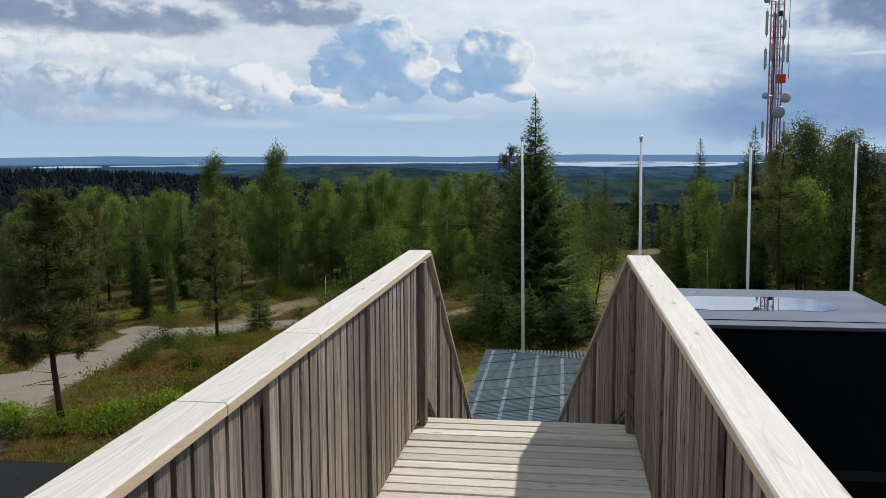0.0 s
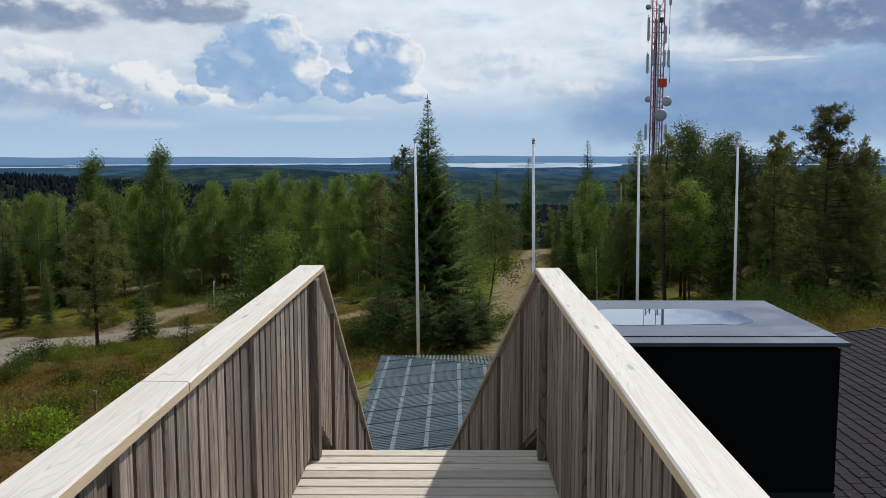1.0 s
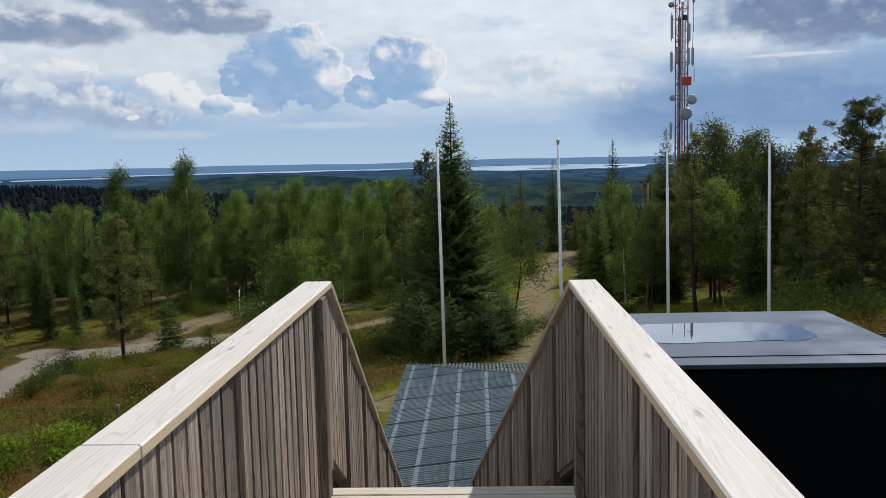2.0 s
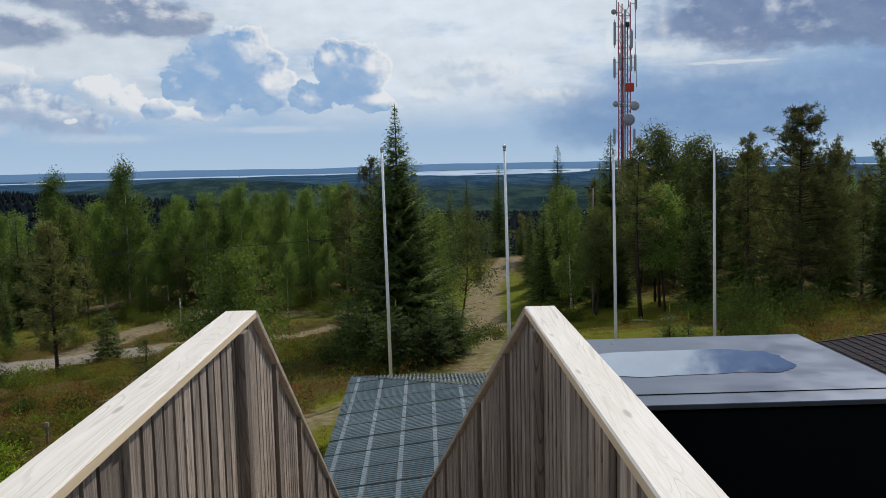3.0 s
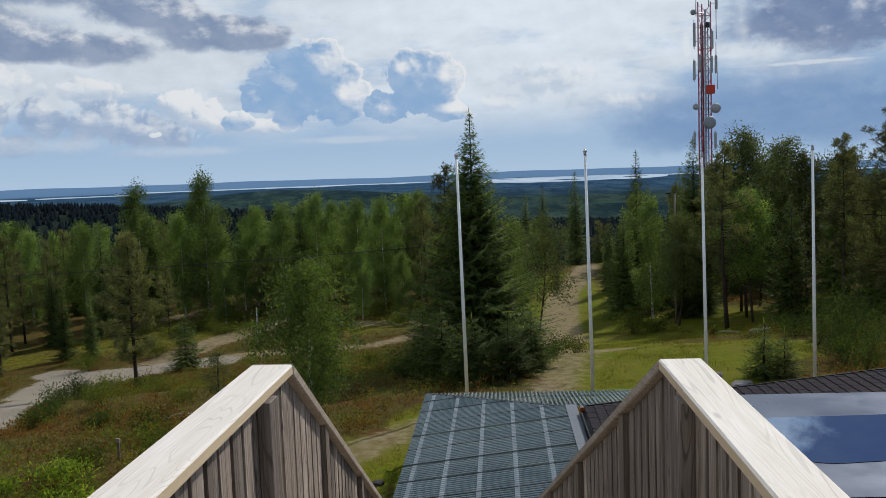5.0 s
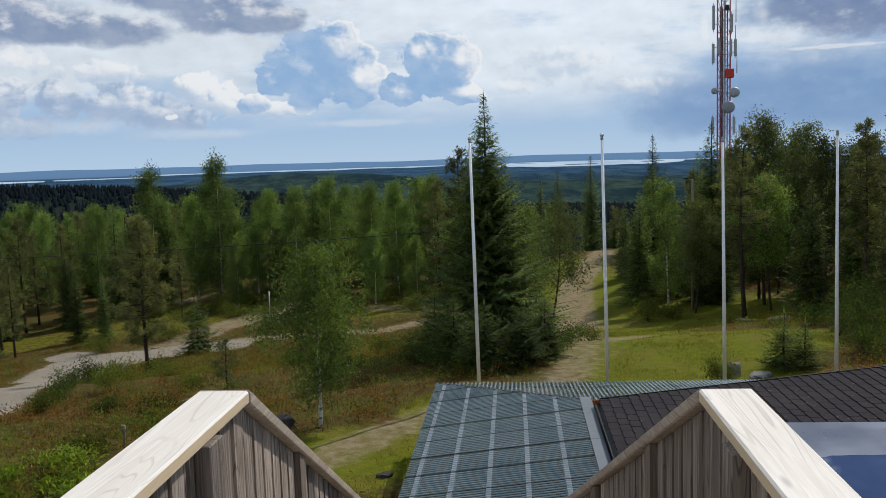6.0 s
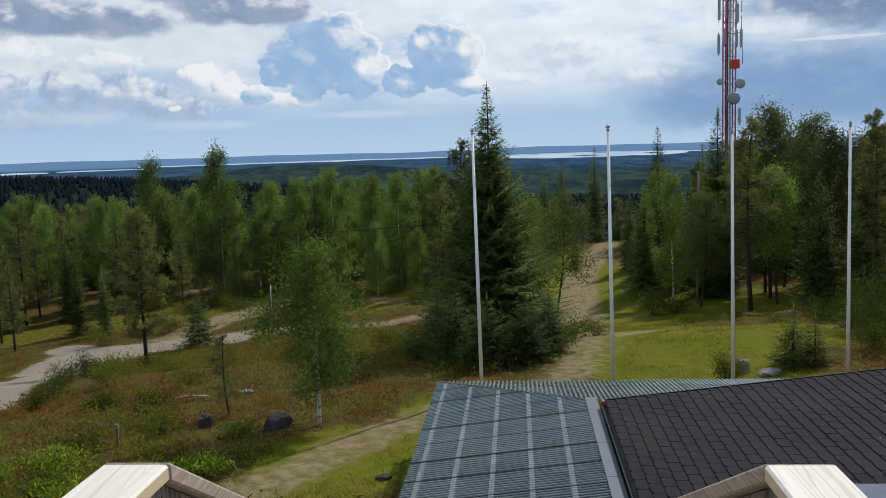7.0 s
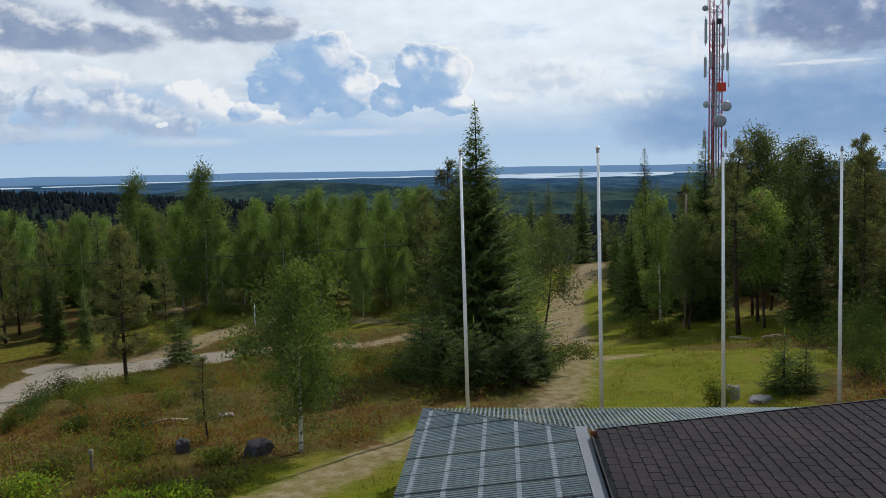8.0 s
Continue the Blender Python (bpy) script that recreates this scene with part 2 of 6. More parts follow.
# ---- materials ----
def wood(name, light, dark, along="x", bump=0.35, rough=0.75, rnd=0.35, rings=0.6, edge=None):
    """Weathered boards: grain drawn out along one axis, knots, and each board a little different."""
    mat, g = material(name)
    v = g.world_pos()
    off = g.m("MULTIPLY", g.rnd(), 37.0)
    sh = g.n("ShaderNodeVectorMath", op="ADD")
    g.put(sh.inputs[0], v)
    g.put(sh.inputs[1], g.vec(off, off, off))
    k = {"x": (1.2, 30, 30), "y": (30, 1.2, 30), "z": (30, 30, 1.2)}[along]
    grain = g.noise(g.stretch(sh.outputs[0], *k), 1.6, 5.0, 0.6, 1.2)
    k2 = {"x": (0.8, 4, 4), "y": (4, 0.8, 4), "z": (4, 4, 0.8)}[along]
    stain = g.noise(g.stretch(sh.outputs[0], *k2), 1.4, 3.0, 0.55)
    c = g.mix(g.ramp(grain, 0.34, 0.66), dark, light)
    c = g.mix(g.ramp(stain, 0.3, 0.75, 0.0, 0.55), c, dark)
    tone = g.m("ADD", 1.0 - rnd / 2, g.m("MULTIPLY", g.rnd(), rnd))
    c = g.mix(1.0, c, g.vec(tone, tone, tone), "MULTIPLY")
    # ring lines that run in long arches, broken by wear
    k4 = {"x": (0.55, 7, 7), "y": (7, 0.55, 7), "z": (7, 7, 0.55)}[along]
    arch = g.noise(g.stretch(sh.outputs[0], *k4), 1.0, 1.5, 0.4, 0.6)
    saw = g.m("FRACT", g.m("MULTIPLY", arch, 26.0))
    line = g.m("MULTIPLY", g.ramp(saw, 0.0, 0.10, 0.0, 1.0), g.ramp(saw, 0.14, 0.30, 1.0, 0.0))
    line = g.m("MULTIPLY", line, g.ramp(g.m("ADD", stain, g.m("MULTIPLY", grain, 0.35)), 0.50, 0.85))
    c = g.mix(g.m("MULTIPLY", line, rings), c, tuple(q * 0.42 for q in dark))
    k3 = {"x": (2.2, 9, 9), "y": (9, 2.2, 9), "z": (9, 9, 2.2)}[along]
    knots = g.n("ShaderNodeTexVoronoi")
    g.put(knots.inputs["Vector"], g.stretch(sh.outputs[0], *k3))
    knots.inputs["Scale"].default_value = 1.0
    c = g.mix(g.ramp(knots.outputs["Distance"], 0.05, 0.13, 0.6, 0.0), c, tuple(q * 0.45 for q in dark))
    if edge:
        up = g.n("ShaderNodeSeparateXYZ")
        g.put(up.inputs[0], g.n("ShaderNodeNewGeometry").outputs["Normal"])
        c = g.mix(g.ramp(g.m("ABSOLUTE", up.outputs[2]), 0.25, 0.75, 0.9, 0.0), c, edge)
    g.out(g.bsdf(c, rough, 0.0, g.bump(g.m("SUBTRACT", grain, g.m("MULTIPLY", line, 0.5)), bump, 0.004)))
    return mat


def plain(name, color, rough=0.6, metal=0.0, vary=0.15, scale=6.0, bump=0.1, spec=0.4):
    mat, g = material(name)
    p = g.world_pos()
    n1 = g.noise(p, scale, 5.0, 0.6)
    n2 = g.noise(p, scale * 0.15, 3.0, 0.6)
    f = g.m("ADD", g.m("MULTIPLY", n1, 0.6), g.m("MULTIPLY", n2, 0.6))
    c = g.mix(g.ramp(f, 0.35, 0.85), tuple(q * (1 - vary) for q in color), tuple(min(1, q * (1 + vary)) for q in color))
    g.out(g.bsdf(c, g.ramp(n1, 0.3, 0.7, rough * 0.85, min(1, rough * 1.15)), metal, g.bump(n1, bump, 0.01), Specular_IOR_Level=spec))
    return mat


def leafy(name, sunny, dull, through_light=0.45, rough=0.7, spec=0.04):
    """Leaves and needles: two tones by clump, some light passing through."""
    mat, g = material(name)
    isl = g.island()
    c = g.mix(isl, dull, sunny)
    n = g.noise(g.world_pos(), 0.5, 3.0, 0.6)
    c = g.mix(g.ramp(n, 0.35, 0.7, 0.0, 0.5), c, dull)
    tone = g.m("ADD", 0.62, g.m("MULTIPLY", g.rnd(), 0.76))
    c = g.mix(1.0, c, g.vec(tone, tone, g.m("MULTIPLY", tone, 0.95)), "MULTIPLY")
    tr = g.n("ShaderNodeBsdfTranslucent")
    g.put(tr.inputs[0], g.mix(1.0, c, (1.9, 2.0, 0.85), "MULTIPLY"))
    mx = g.n("ShaderNodeMixShader")
    mx.inputs[0].default_value = through_light
    g.t.links.new(g.bsdf(c, rough, Specular_IOR_Level=spec), mx.inputs[1])
    g.t.links.new(tr.outputs[0], mx.inputs[2])
    g.out(mx.outputs[0])
    return mat


M_DECK = wood("deck_wood", (0.80, 0.735, 0.63), (0.60, 0.525, 0.42), "x", rings=0.4)
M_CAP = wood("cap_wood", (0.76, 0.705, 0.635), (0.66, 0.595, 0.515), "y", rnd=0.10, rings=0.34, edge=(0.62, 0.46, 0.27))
M_BOARD = wood("board_wood", (0.420, 0.345, 0.280), (0.140, 0.102, 0.076), "z", rnd=0.80, rings=0.8)
M_POST = wood("post_wood", (0.24, 0.185, 0.14), (0.12, 0.088, 0.065), "z")
# outer boards, darkened to paint the shade deep between the inner ones
M_GAPSHADE = wood("gap_shade_wood", (0.085, 0.064, 0.050), (0.035, 0.026, 0.020), "z")
M_BLACK = plain("black_sheet", (0.004, 0.0045, 0.005), 0.7, 0.0, 0.2, spec=0.05)
M_GALV = plain("galvanised_sheet", (0.108, 0.124, 0.158), 0.32, 0.9, 0.10, 3.0, 0.02, 0.4)
M_GUTTER = plain("gutter_black", (0.014, 0.015, 0.017), 0.55, spec=0.2)
M_WHITE = plain("white_fibreglass", (0.90, 0.89, 0.86), 0.4, 0.0, 0.06)
M_STEEL = plain("grey_steel", (0.42, 0.43, 0.45), 0.5, 0.6)
M_REDWHITE, g = material("mast_paint")
z = g.n("ShaderNodeSeparateXYZ")
g.put(z.inputs[0], g.world_pos())
band = g.m("GREATER_THAN", g.m("MODULO", g.m("ADD", z.outputs[2], 60.0), 12.0), 6.0)
g.out(g.bsdf(g.mix(band, (0.42, 0.06, 0.09), (0.46, 0.16, 0.20)), 0.5))
M_ROCK = plain("granite", (0.20, 0.19, 0.18), 0.95, 0.0, 0.4, 5.0, 0.5, 0.1)
M_DARKROCK = plain("dark_granite", (0.060, 0.055, 0.055), 0.95, 0.0, 0.5, 5.0, 0.5, 0.1)
M_FELT = plain("roofing_felt", (0.02, 0.02, 0.021), 0.95, 0.0, 0.3, 30.0, 0.3, 0.08)
M_WALL = wood("wall_wood", (0.20, 0.10, 0.07), (0.13, 0.06, 0.04), "z")
M_SPRUCE = leafy("spruce_needles", (0.160, 0.202, 0.057), (0.042, 0.066, 0.026), 0.32, 0.7, 0.06)
M_BIRCH = leafy("birch_leaves", (0.205, 0.260, 0.070), (0.054, 0.090, 0.033), 0.36, 0.6, 0.12)
M_YOUNGBIRCH = leafy("young_birch_leaves", (0.140, 0.185, 0.042), (0.046, 0.070, 0.022), 0.34, 0.6, 0.12)
M_OLDBIRCH = leafy("old_birch_leaves", (0.150, 0.165, 0.062), (0.042, 0.056, 0.026), 0.30, 0.6, 0.12)
M_PINE = leafy("pine_needles", (0.185, 0.178, 0.078), (0.060, 0.064, 0.034), 0.32, 0.65, 0.08)
M_BUSH = leafy("shrub_leaves", (0.140, 0.155, 0.032), (0.052, 0.064, 0.017), 0.38)
M_DARKBUSH = leafy("dark_shrub_leaves", (0.075, 0.100, 0.026), (0.030, 0.046, 0.014), 0.35)
M_LUSH = leafy("lush_leaves", (0.170, 0.220, 0.032), (0.090, 0.130, 0.022), 0.5)
M_BARK = plain("brown_bark", (0.055, 0.042, 0.032), 1.0, 0.0, 0.4, 8.0, 0.6, 0.05)
M_PINEBARK = plain("pine_bark", (0.050, 0.036, 0.028), 1.0, 0.0, 0.4, 8.0, 0.6, 0.05)
M_BIRCHBARK, g = material("birch_bark")
p = g.world_pos()
patch = g.noise(g.stretch(p, 3, 3, 9), 1.6, 4.0, 0.6)
g.out(g.bsdf(g.mix(g.ramp(patch, 0.52, 0.6), (0.62, 0.60, 0.55), (0.06, 0.05, 0.045)), 0.7, 0.0, g.bump(patch, 0.4, 0.01)))

# translucent corrugated sheet
def ribbed(name, axis, clear=1.0):
    """Translucent sheet with rib shading painted in as dark valleys; axis: the one that crosses the ribs."""
    mat, g = material(name)
    sep = g.n("ShaderNodeSeparateXYZ")
    g.put(sep.inputs[0], g.world_pos())
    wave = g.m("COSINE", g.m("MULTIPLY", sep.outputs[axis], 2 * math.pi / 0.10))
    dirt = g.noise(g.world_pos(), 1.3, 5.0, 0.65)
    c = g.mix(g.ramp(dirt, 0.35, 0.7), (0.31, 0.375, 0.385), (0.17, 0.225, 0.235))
    # shade of the ribs put into the colour: valleys near black
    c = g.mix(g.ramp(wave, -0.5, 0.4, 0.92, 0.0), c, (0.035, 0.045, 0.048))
    tp = g.n("ShaderNodeBsdfTransparent")
    tp.inputs[0].default_value = (0.66, 0.76, 0.77, 1)
    mx = g.n("ShaderNodeMixShader")
    g.put(mx.inputs[0], g.m("MULTIPLY", g.ramp(dirt, 0.3, 0.7, 0.74 * clear, 0.50 * clear), g.ramp(wave, -0.2, 0.7, 1.0, 0.55)))
    g.t.links.new(g.bsdf(c, 0.2), mx.inputs[1])
    g.t.links.new(tp.outputs[0], mx.inputs[2])
    g.out(mx.outputs[0])
    return mat


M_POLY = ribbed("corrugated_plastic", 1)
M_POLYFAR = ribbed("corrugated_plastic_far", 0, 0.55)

# bitumen shingles
M_SHINGLE, g = material("bitumen_shingle")
p = g.world_pos()
grit = g.noise(p, 120.0, 2.0, 0.6)
wear = g.noise(p, 1.1, 4.0, 0.6)
c = g.mix(g.ramp(grit, 0.3, 0.7), (0.012, 0.0105, 0.0125), (0.037, 0.031, 0.036))
c = g.mix(g.ramp(wear, 0.4, 0.75, 0.0, 0.5), c, (0.046, 0.036, 0.036))
tone = g.m("ADD", 0.84, g.m("MULTIPLY", g.m("ADD", g.rnd(), g.island()), 0.14))
c = g.mix(1.0, c, g.vec(tone, tone, tone), "MULTIPLY")
lich = g.noise(p, 14.0, 3.0, 0.6)
c = g.mix(g.ramp(lich, 0.68, 0.74, 0.0, 0.6), c, (0.32, 0.32, 0.30))
g.out(g.bsdf(c, 0.95, 0.0, g.bump(grit, 0.4, 0.004), Specular_IOR_Level=0.12))

# heath, lawn and gravel in one ground, by two masks that the sheet carries
M_GROUND, g = material("ground")
p = g.world_pos()
track = g.n("ShaderNodeAttribute")
track.attribute_name = "track"
dirt = g.n("ShaderNodeAttribute")
dirt.attribute_name = "dirt"
lawn = g.n("ShaderNodeAttribute")
lawn.attribute_name = "lawn"
n1 = g.noise(p, 0.35, 6.0, 0.65)
n2 = g.noise(p, 2.6, 5.0, 0.65)
n3 = g.noise(p, 14.0, 4.0, 0.65)
heath = g.mix(g.ramp(n1, 0.36, 0.62), (0.098, 0.049, 0.016), (0.062, 0.056, 0.014))
heath = g.mix(g.ramp(n2, 0.42, 0.68, 0.0, 0.75), heath, (0.110, 0.096, 0.022))
heath = g.mix(g.ramp(n3, 0.5, 0.75, 0.0, 0.7), heath, (0.026, 0.027, 0.010))
turf = g.mix(g.ramp(n2, 0.35, 0.7), (0.098, 0.122, 0.007), (0.150, 0.146, 0.010))
turf = g.mix(g.ramp(n1, 0.45, 0.68, 0.0, 0.6), turf, (0.165, 0.122, 0.030))
turf = g.mix(g.ramp(n3, 0.45, 0.75, 0.0, 0.5), turf, (0.058, 0.074, 0.008))
gravel = g.mix(g.ramp(n3, 0.35, 0.7), (0.20, 0.175, 0.135), (0.30, 0.27, 0.225))
gravel = g.mix(g.ramp(n1, 0.4, 0.7, 0.0, 0.4), gravel, (0.33, 0.25, 0.16))
rag = g.m("ADD", g.m("MULTIPLY", g.m("SUBTRACT", n2, 0.5), 1.0), g.m("MULTIPLY", g.m("SUBTRACT", n3, 0.5), 0.6))
c = g.mix(g.ramp(g.m("ADD", lawn.outputs["Fac"], rag), 0.35, 0.65), heath, turf)
sand = g.mix(g.ramp(n2, 0.35, 0.7), (0.190, 0.140, 0.075), (0.265, 0.215, 0.138))
c = g.mix(g.ramp(g.m("ADD", dirt.outputs["Fac"], g.m("MULTIPLY", rag, 0.8)), 0.40, 0.95, 0.0, 0.9), c, sand)
c = g.mix(g.ramp(g.m("ADD", track.outputs["Fac"], rag), 0.55, 0.85), c, gravel)
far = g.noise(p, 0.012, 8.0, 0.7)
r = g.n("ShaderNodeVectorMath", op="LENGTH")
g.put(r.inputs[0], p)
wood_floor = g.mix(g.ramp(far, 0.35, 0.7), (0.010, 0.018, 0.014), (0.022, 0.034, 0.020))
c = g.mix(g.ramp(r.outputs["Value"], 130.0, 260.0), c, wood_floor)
g.out(g.bsdf(c, 1.0, 0.0, g.bump(g.m("ADD", n3, n2), 0.6, 0.08), Specular_IOR_Level=0.05))


# ---- mesh helpers ----
def mesh_from(name, verts, faces, mat, smooth=False):
    me = bpy.data.meshes.new(name)
    me.from_pydata([tuple(v) for v in verts], [], [tuple(f) for f in faces])
    me.materials.append(mat)
    if smooth:
        me.polygons.foreach_set("use_smooth", [True] * len(me.polygons))
    me.update()
    return me


def part(name, bm, mat, parent=None, label=""):
    """One bmesh or mesh as one object, under a thing or a part."""
    if isinstance(bm, bpy.types.Mesh):
        me = bm
    else:
        me = bpy.data.meshes.new(name)
        bm.to_mesh(me)
        bm.free()
        me.materials.append(mat)
    ob = new(name, me)
    if parent is not None:
        ob.parent = parent
    if label:
        tagged(ob, label)
    return ob


def empty(name, at=(0, 0, 0), label="", category="", group="", kind=""):
    ob = new(name)
    ob.location = at
    return tagged(ob, label, category, group, kind)


BOX_FACES = [(0, 1, 3, 2), (4, 6, 7, 5), (0, 4, 5, 1), (2, 3, 7, 6), (0, 2, 6, 4), (1, 5, 7, 3)]


def box_bm(x0, x1, y0, y1, z0, z1, bevel=0.0, bm=None):
    bm = bm or bmesh.new()
    vs = [bm.verts.new((x, y, z)) for x in (x0, x1) for y in (y0, y1) for z in (z0, z1)]
    fs = [bm.faces.new([vs[i] for i in f]) for f in BOX_FACES]
    bmesh.ops.recalc_face_normals(bm, faces=fs)
    if bevel:
        es = list({e for f in fs for e in f.edges})
        bmesh.ops.bevel(bm, geom=es, offset=bevel, segments=1, profile=0.5, affect="EDGES")
    return bm


def beam_bm(a, b, w, h, up=(0, 0, 1), bevel=0.0):
    """A bar of section w x h from a to b."""
    a, b = Vector(a), Vector(b)
    d = (b - a)
    n = d.length
    d.normalize()
    s = d.cross(Vector(up)).normalized()
    u = s.cross(d)
    bm = box_bm(-w / 2, w / 2, 0, n, -h / 2, h / 2, bevel)
    m = Matrix.Translation(a) @ Matrix((s, d, u)).transposed().to_4x4()
    bm.transform(m)
    return bm


def tube_bm(a, b, r0, r1, n=8, bm=None):
    bm = bm or bmesh.new()
    a, b = Vector(a), Vector(b)
    d = (b - a).normalized()
    s = d.orthogonal().normalized()
    u = d.cross(s)
    rings = []
    for c, r in ((a, r0), (b, r1)):
        rings.append([bm.verts.new(c + s * r * math.cos(2 * math.pi * i / n) + u * r * math.sin(2 * math.pi * i / n)) for i in range(n)])
    for i in range(n):
        f = bm.faces.new((rings[0][i], rings[0][(i + 1) % n], rings[1][(i + 1) % n], rings[1][i]))
        f.smooth = True
    bm.faces.new(rings[0][::-1])
    bm.faces.new(rings[1])
    return bm


# ---- ground ----
PATH_A = [(-14.6, 17), (-17.3, 24.5), (-19.4, 30), (-21.9, 37), (-24.8, 46), (-27.5, 55.5), (-27, 63), (-24, 66)]
PATH_C = [(-24, 66), (-20, 67.5), (-14, 67.5), (-10, 66.5), (-6.5, 69), (-1, 64), (4.5, 58)]
PATH_B = [(-8.5, 17), (-5.3, 22), (-3.6, 25.6), (-1.9, 28.4), (0.4, 29.5), (1.8, 32), (2.6, 37), (3.6, 46), (4.2, 56), (4.7, 69), (5.3, 82), (6.9, 92), (8.9, 103), (12, 112)]
TRACKS = [
    (PATH_A, 1.5, 1.0),
    ([(-27.5, 54), (-29.5, 60), (-27.5, 62.5)], 2.8, 1.0),
    ([(-29.5, 62), (-33.5, 65.5)], 1.3, 1.0),
    ([(-30.5, 62.5), (-26, 63.5), (-22, 65)], 2.4, 1.0),
]
DIRT = [
    (PATH_C, 0.9, 0.95),
    ([(3.9, 39.5), (5.4, 42.5)], 0.7, 0.85),
    (PATH_B, 0.45, 0.82),
    ([(4.0, 58), (4.6, 70.7), (6.0, 86), (8.4, 96.5), (10.5, 107)], 1.1, 0.95),
    ([(2.4, 31.5), (4.4, 38.5)], 0.2, 0.5),
    ([(-26, 67), (-25.2, 73.4), (-23.1, 79.6), (-20.5, 84)], 1.6, 0.95),
    ([(-38, 90), (-33.0, 92.6), (-29, 94)], 1.0, 0.9),
    ([(-12, 79), (-6, 76)], 1.2, 0.7),
]
G_Y = [-5000, 20, 25.5, 30, 38.5, 46, 54, 63, 71, 80, 107, 130, 200, 400, 1000, 1500, 3300, 6000]
G_Z = [-5.3, -5.3, -5.5, -5.72, -6.1, -7.6, -9.2, -10.2, -10.5, -10.7, -10.7, -13.0, -28, -50, -60, -61, -52, -51]
L_Y = [-5000, 20, 25, 30, 35, 46, 62, 95, 160, 300, 6000]
L_K = [0.0, 0.0, 0.015, 0.05, 0.085, 0.080, 0.07, 0.06, 0.05, 0.0, 0.0]
R_Y = [-5000, 25, 32, 46, 62, 95, 160, 300, 6000]
R_K = [0.005, 0.005, 0.02, 0.06, 0.07, 0.06, 0.05, 0.0, 0.0]


def ground_z(x, y):
    """Height of the hilltop and of the land below it."""
    lr = np.clip((np.asarray(x) + 4) / 8, 0, 1)
    lr = lr * lr * (3 - 2 * lr)
    k = np.interp(y, L_Y, L_K) * (1 - lr) + np.interp(y, R_Y, R_K) * lr
    z = np.interp(y, G_Y, G_Z) + k * 60 * np.tanh(np.asarray(x) / 60)
    r = np.hypot(x, y)
    side = np.interp(np.abs(x), [0, 70, 200, 500, 6000], [0, 0, -20, -48, -55]) * np.interp(y, [-6000, -300, -80, 0, 100, 400, 6000], [1, 1, 0.3, 0.3, 1, 0.1, 0])
    z = np.maximum(z + side, np.minimum(z, -61.0))
    z = np.where(y < -40, np.maximum(z + (y + 40) * 0.15, -61.0), z)
    # two wooded hills on the way to the lake
    for hx, hy, rx, ry, h in ((-400, 600, 380, 160, 44), (-410, 1700, 300, 230, 35), (-1300, 1700, 420, 300, 22), (700, 1900, 300, 200, 9), (120, 1250, 260, 90, 8),
                              (330, 1600, 420, 110, 9), (-60, 2150, 380, 120, 9), (520, 2500, 520, 120, 8), (-900, 2500, 500, 160, 12), (150, 2850, 420, 90, 5)):
        z = z + h * np.exp(-(((x - hx) / rx) ** 2 + ((y - hy) / ry) ** 2))
    rise = np.clip((r - 4600) / 300, 0, 1)
    q = np.arctan2(x, y)
    z = z + rise * rise * (3 - 2 * rise) * (31.0 + 3 * np.sin(q * 11) + 2.5 * np.sin(q * 23 + 1) + 1.2 * np.sin(q * 61))
    return z


def gz(x, y):
    return float(ground_z(np.float64(x), np.float64(y)))


def spaced(lo, hi, step, far, n):
    mid = list(np.arange(lo, hi + 1e-6, step))
    out = [far * (k / n) ** 3.2 for k in range(1, n + 1)]
    return np.array([lo - q for q in reversed(out)] + mid + [hi + q for q in out])


def seg_distance(px, py, pts):
    best = np.full(px.shape, 1e9)
    for (x0, y0), (x1, y1) in zip(pts, pts[1:]):
        dx, dy = x1 - x0, y1 - y0
        t = np.clip(((px - x0) * dx + (py - y0) * dy) / (dx * dx + dy * dy), 0, 1)
        best = np.minimum(best, np.hypot(px - x0 - t * dx, py - y0 - t * dy))
    return best


def masks(px, py):
    track = np.zeros(px.shape)
    for pts, half, worn in TRACKS:
        track = np.maximum(track, worn * np.clip(1.0 - (seg_distance(px, py, pts) - half) / 1.2, 0, 1))
    dirt = np.zeros(px.shape)
    for pts, half, worn in DIRT:
        dirt = np.maximum(dirt, worn * np.clip(1.0 - (seg_distance(px, py, pts) - half) / 1.25, 0, 1))
    lawn = np.zeros(px.shape)
    for x0, y0, rx, ry in LAWNS:
        lawn = np.maximum(lawn, np.clip(1.6 - 1.2 * np.hypot((px - x0) / rx, (py - y0) / ry), 0, 1))
    lawn = np.where((px < 0) & (py > 62), lawn * 0.52, lawn)
    return track, lawn, dirt


LAWNS = [(-31, 79, 17, 8), (-13, 77, 12, 6.5), (-24, 84, 10, 6), (-42, 72, 7, 7), (6.8, 37, 4.2, 8), (5.0, 36, 4, 8), (5.0, 50, 4.0, 12), (6, 80, 4.5, 26), (15, 62, 7, 9), (9.6, 38.6, 3.6, 4.6), (10.5, 55, 4, 6), (-4.2, 23.5, 2.4, 3.4), (-1.5, 28, 2.0, 3.5)]


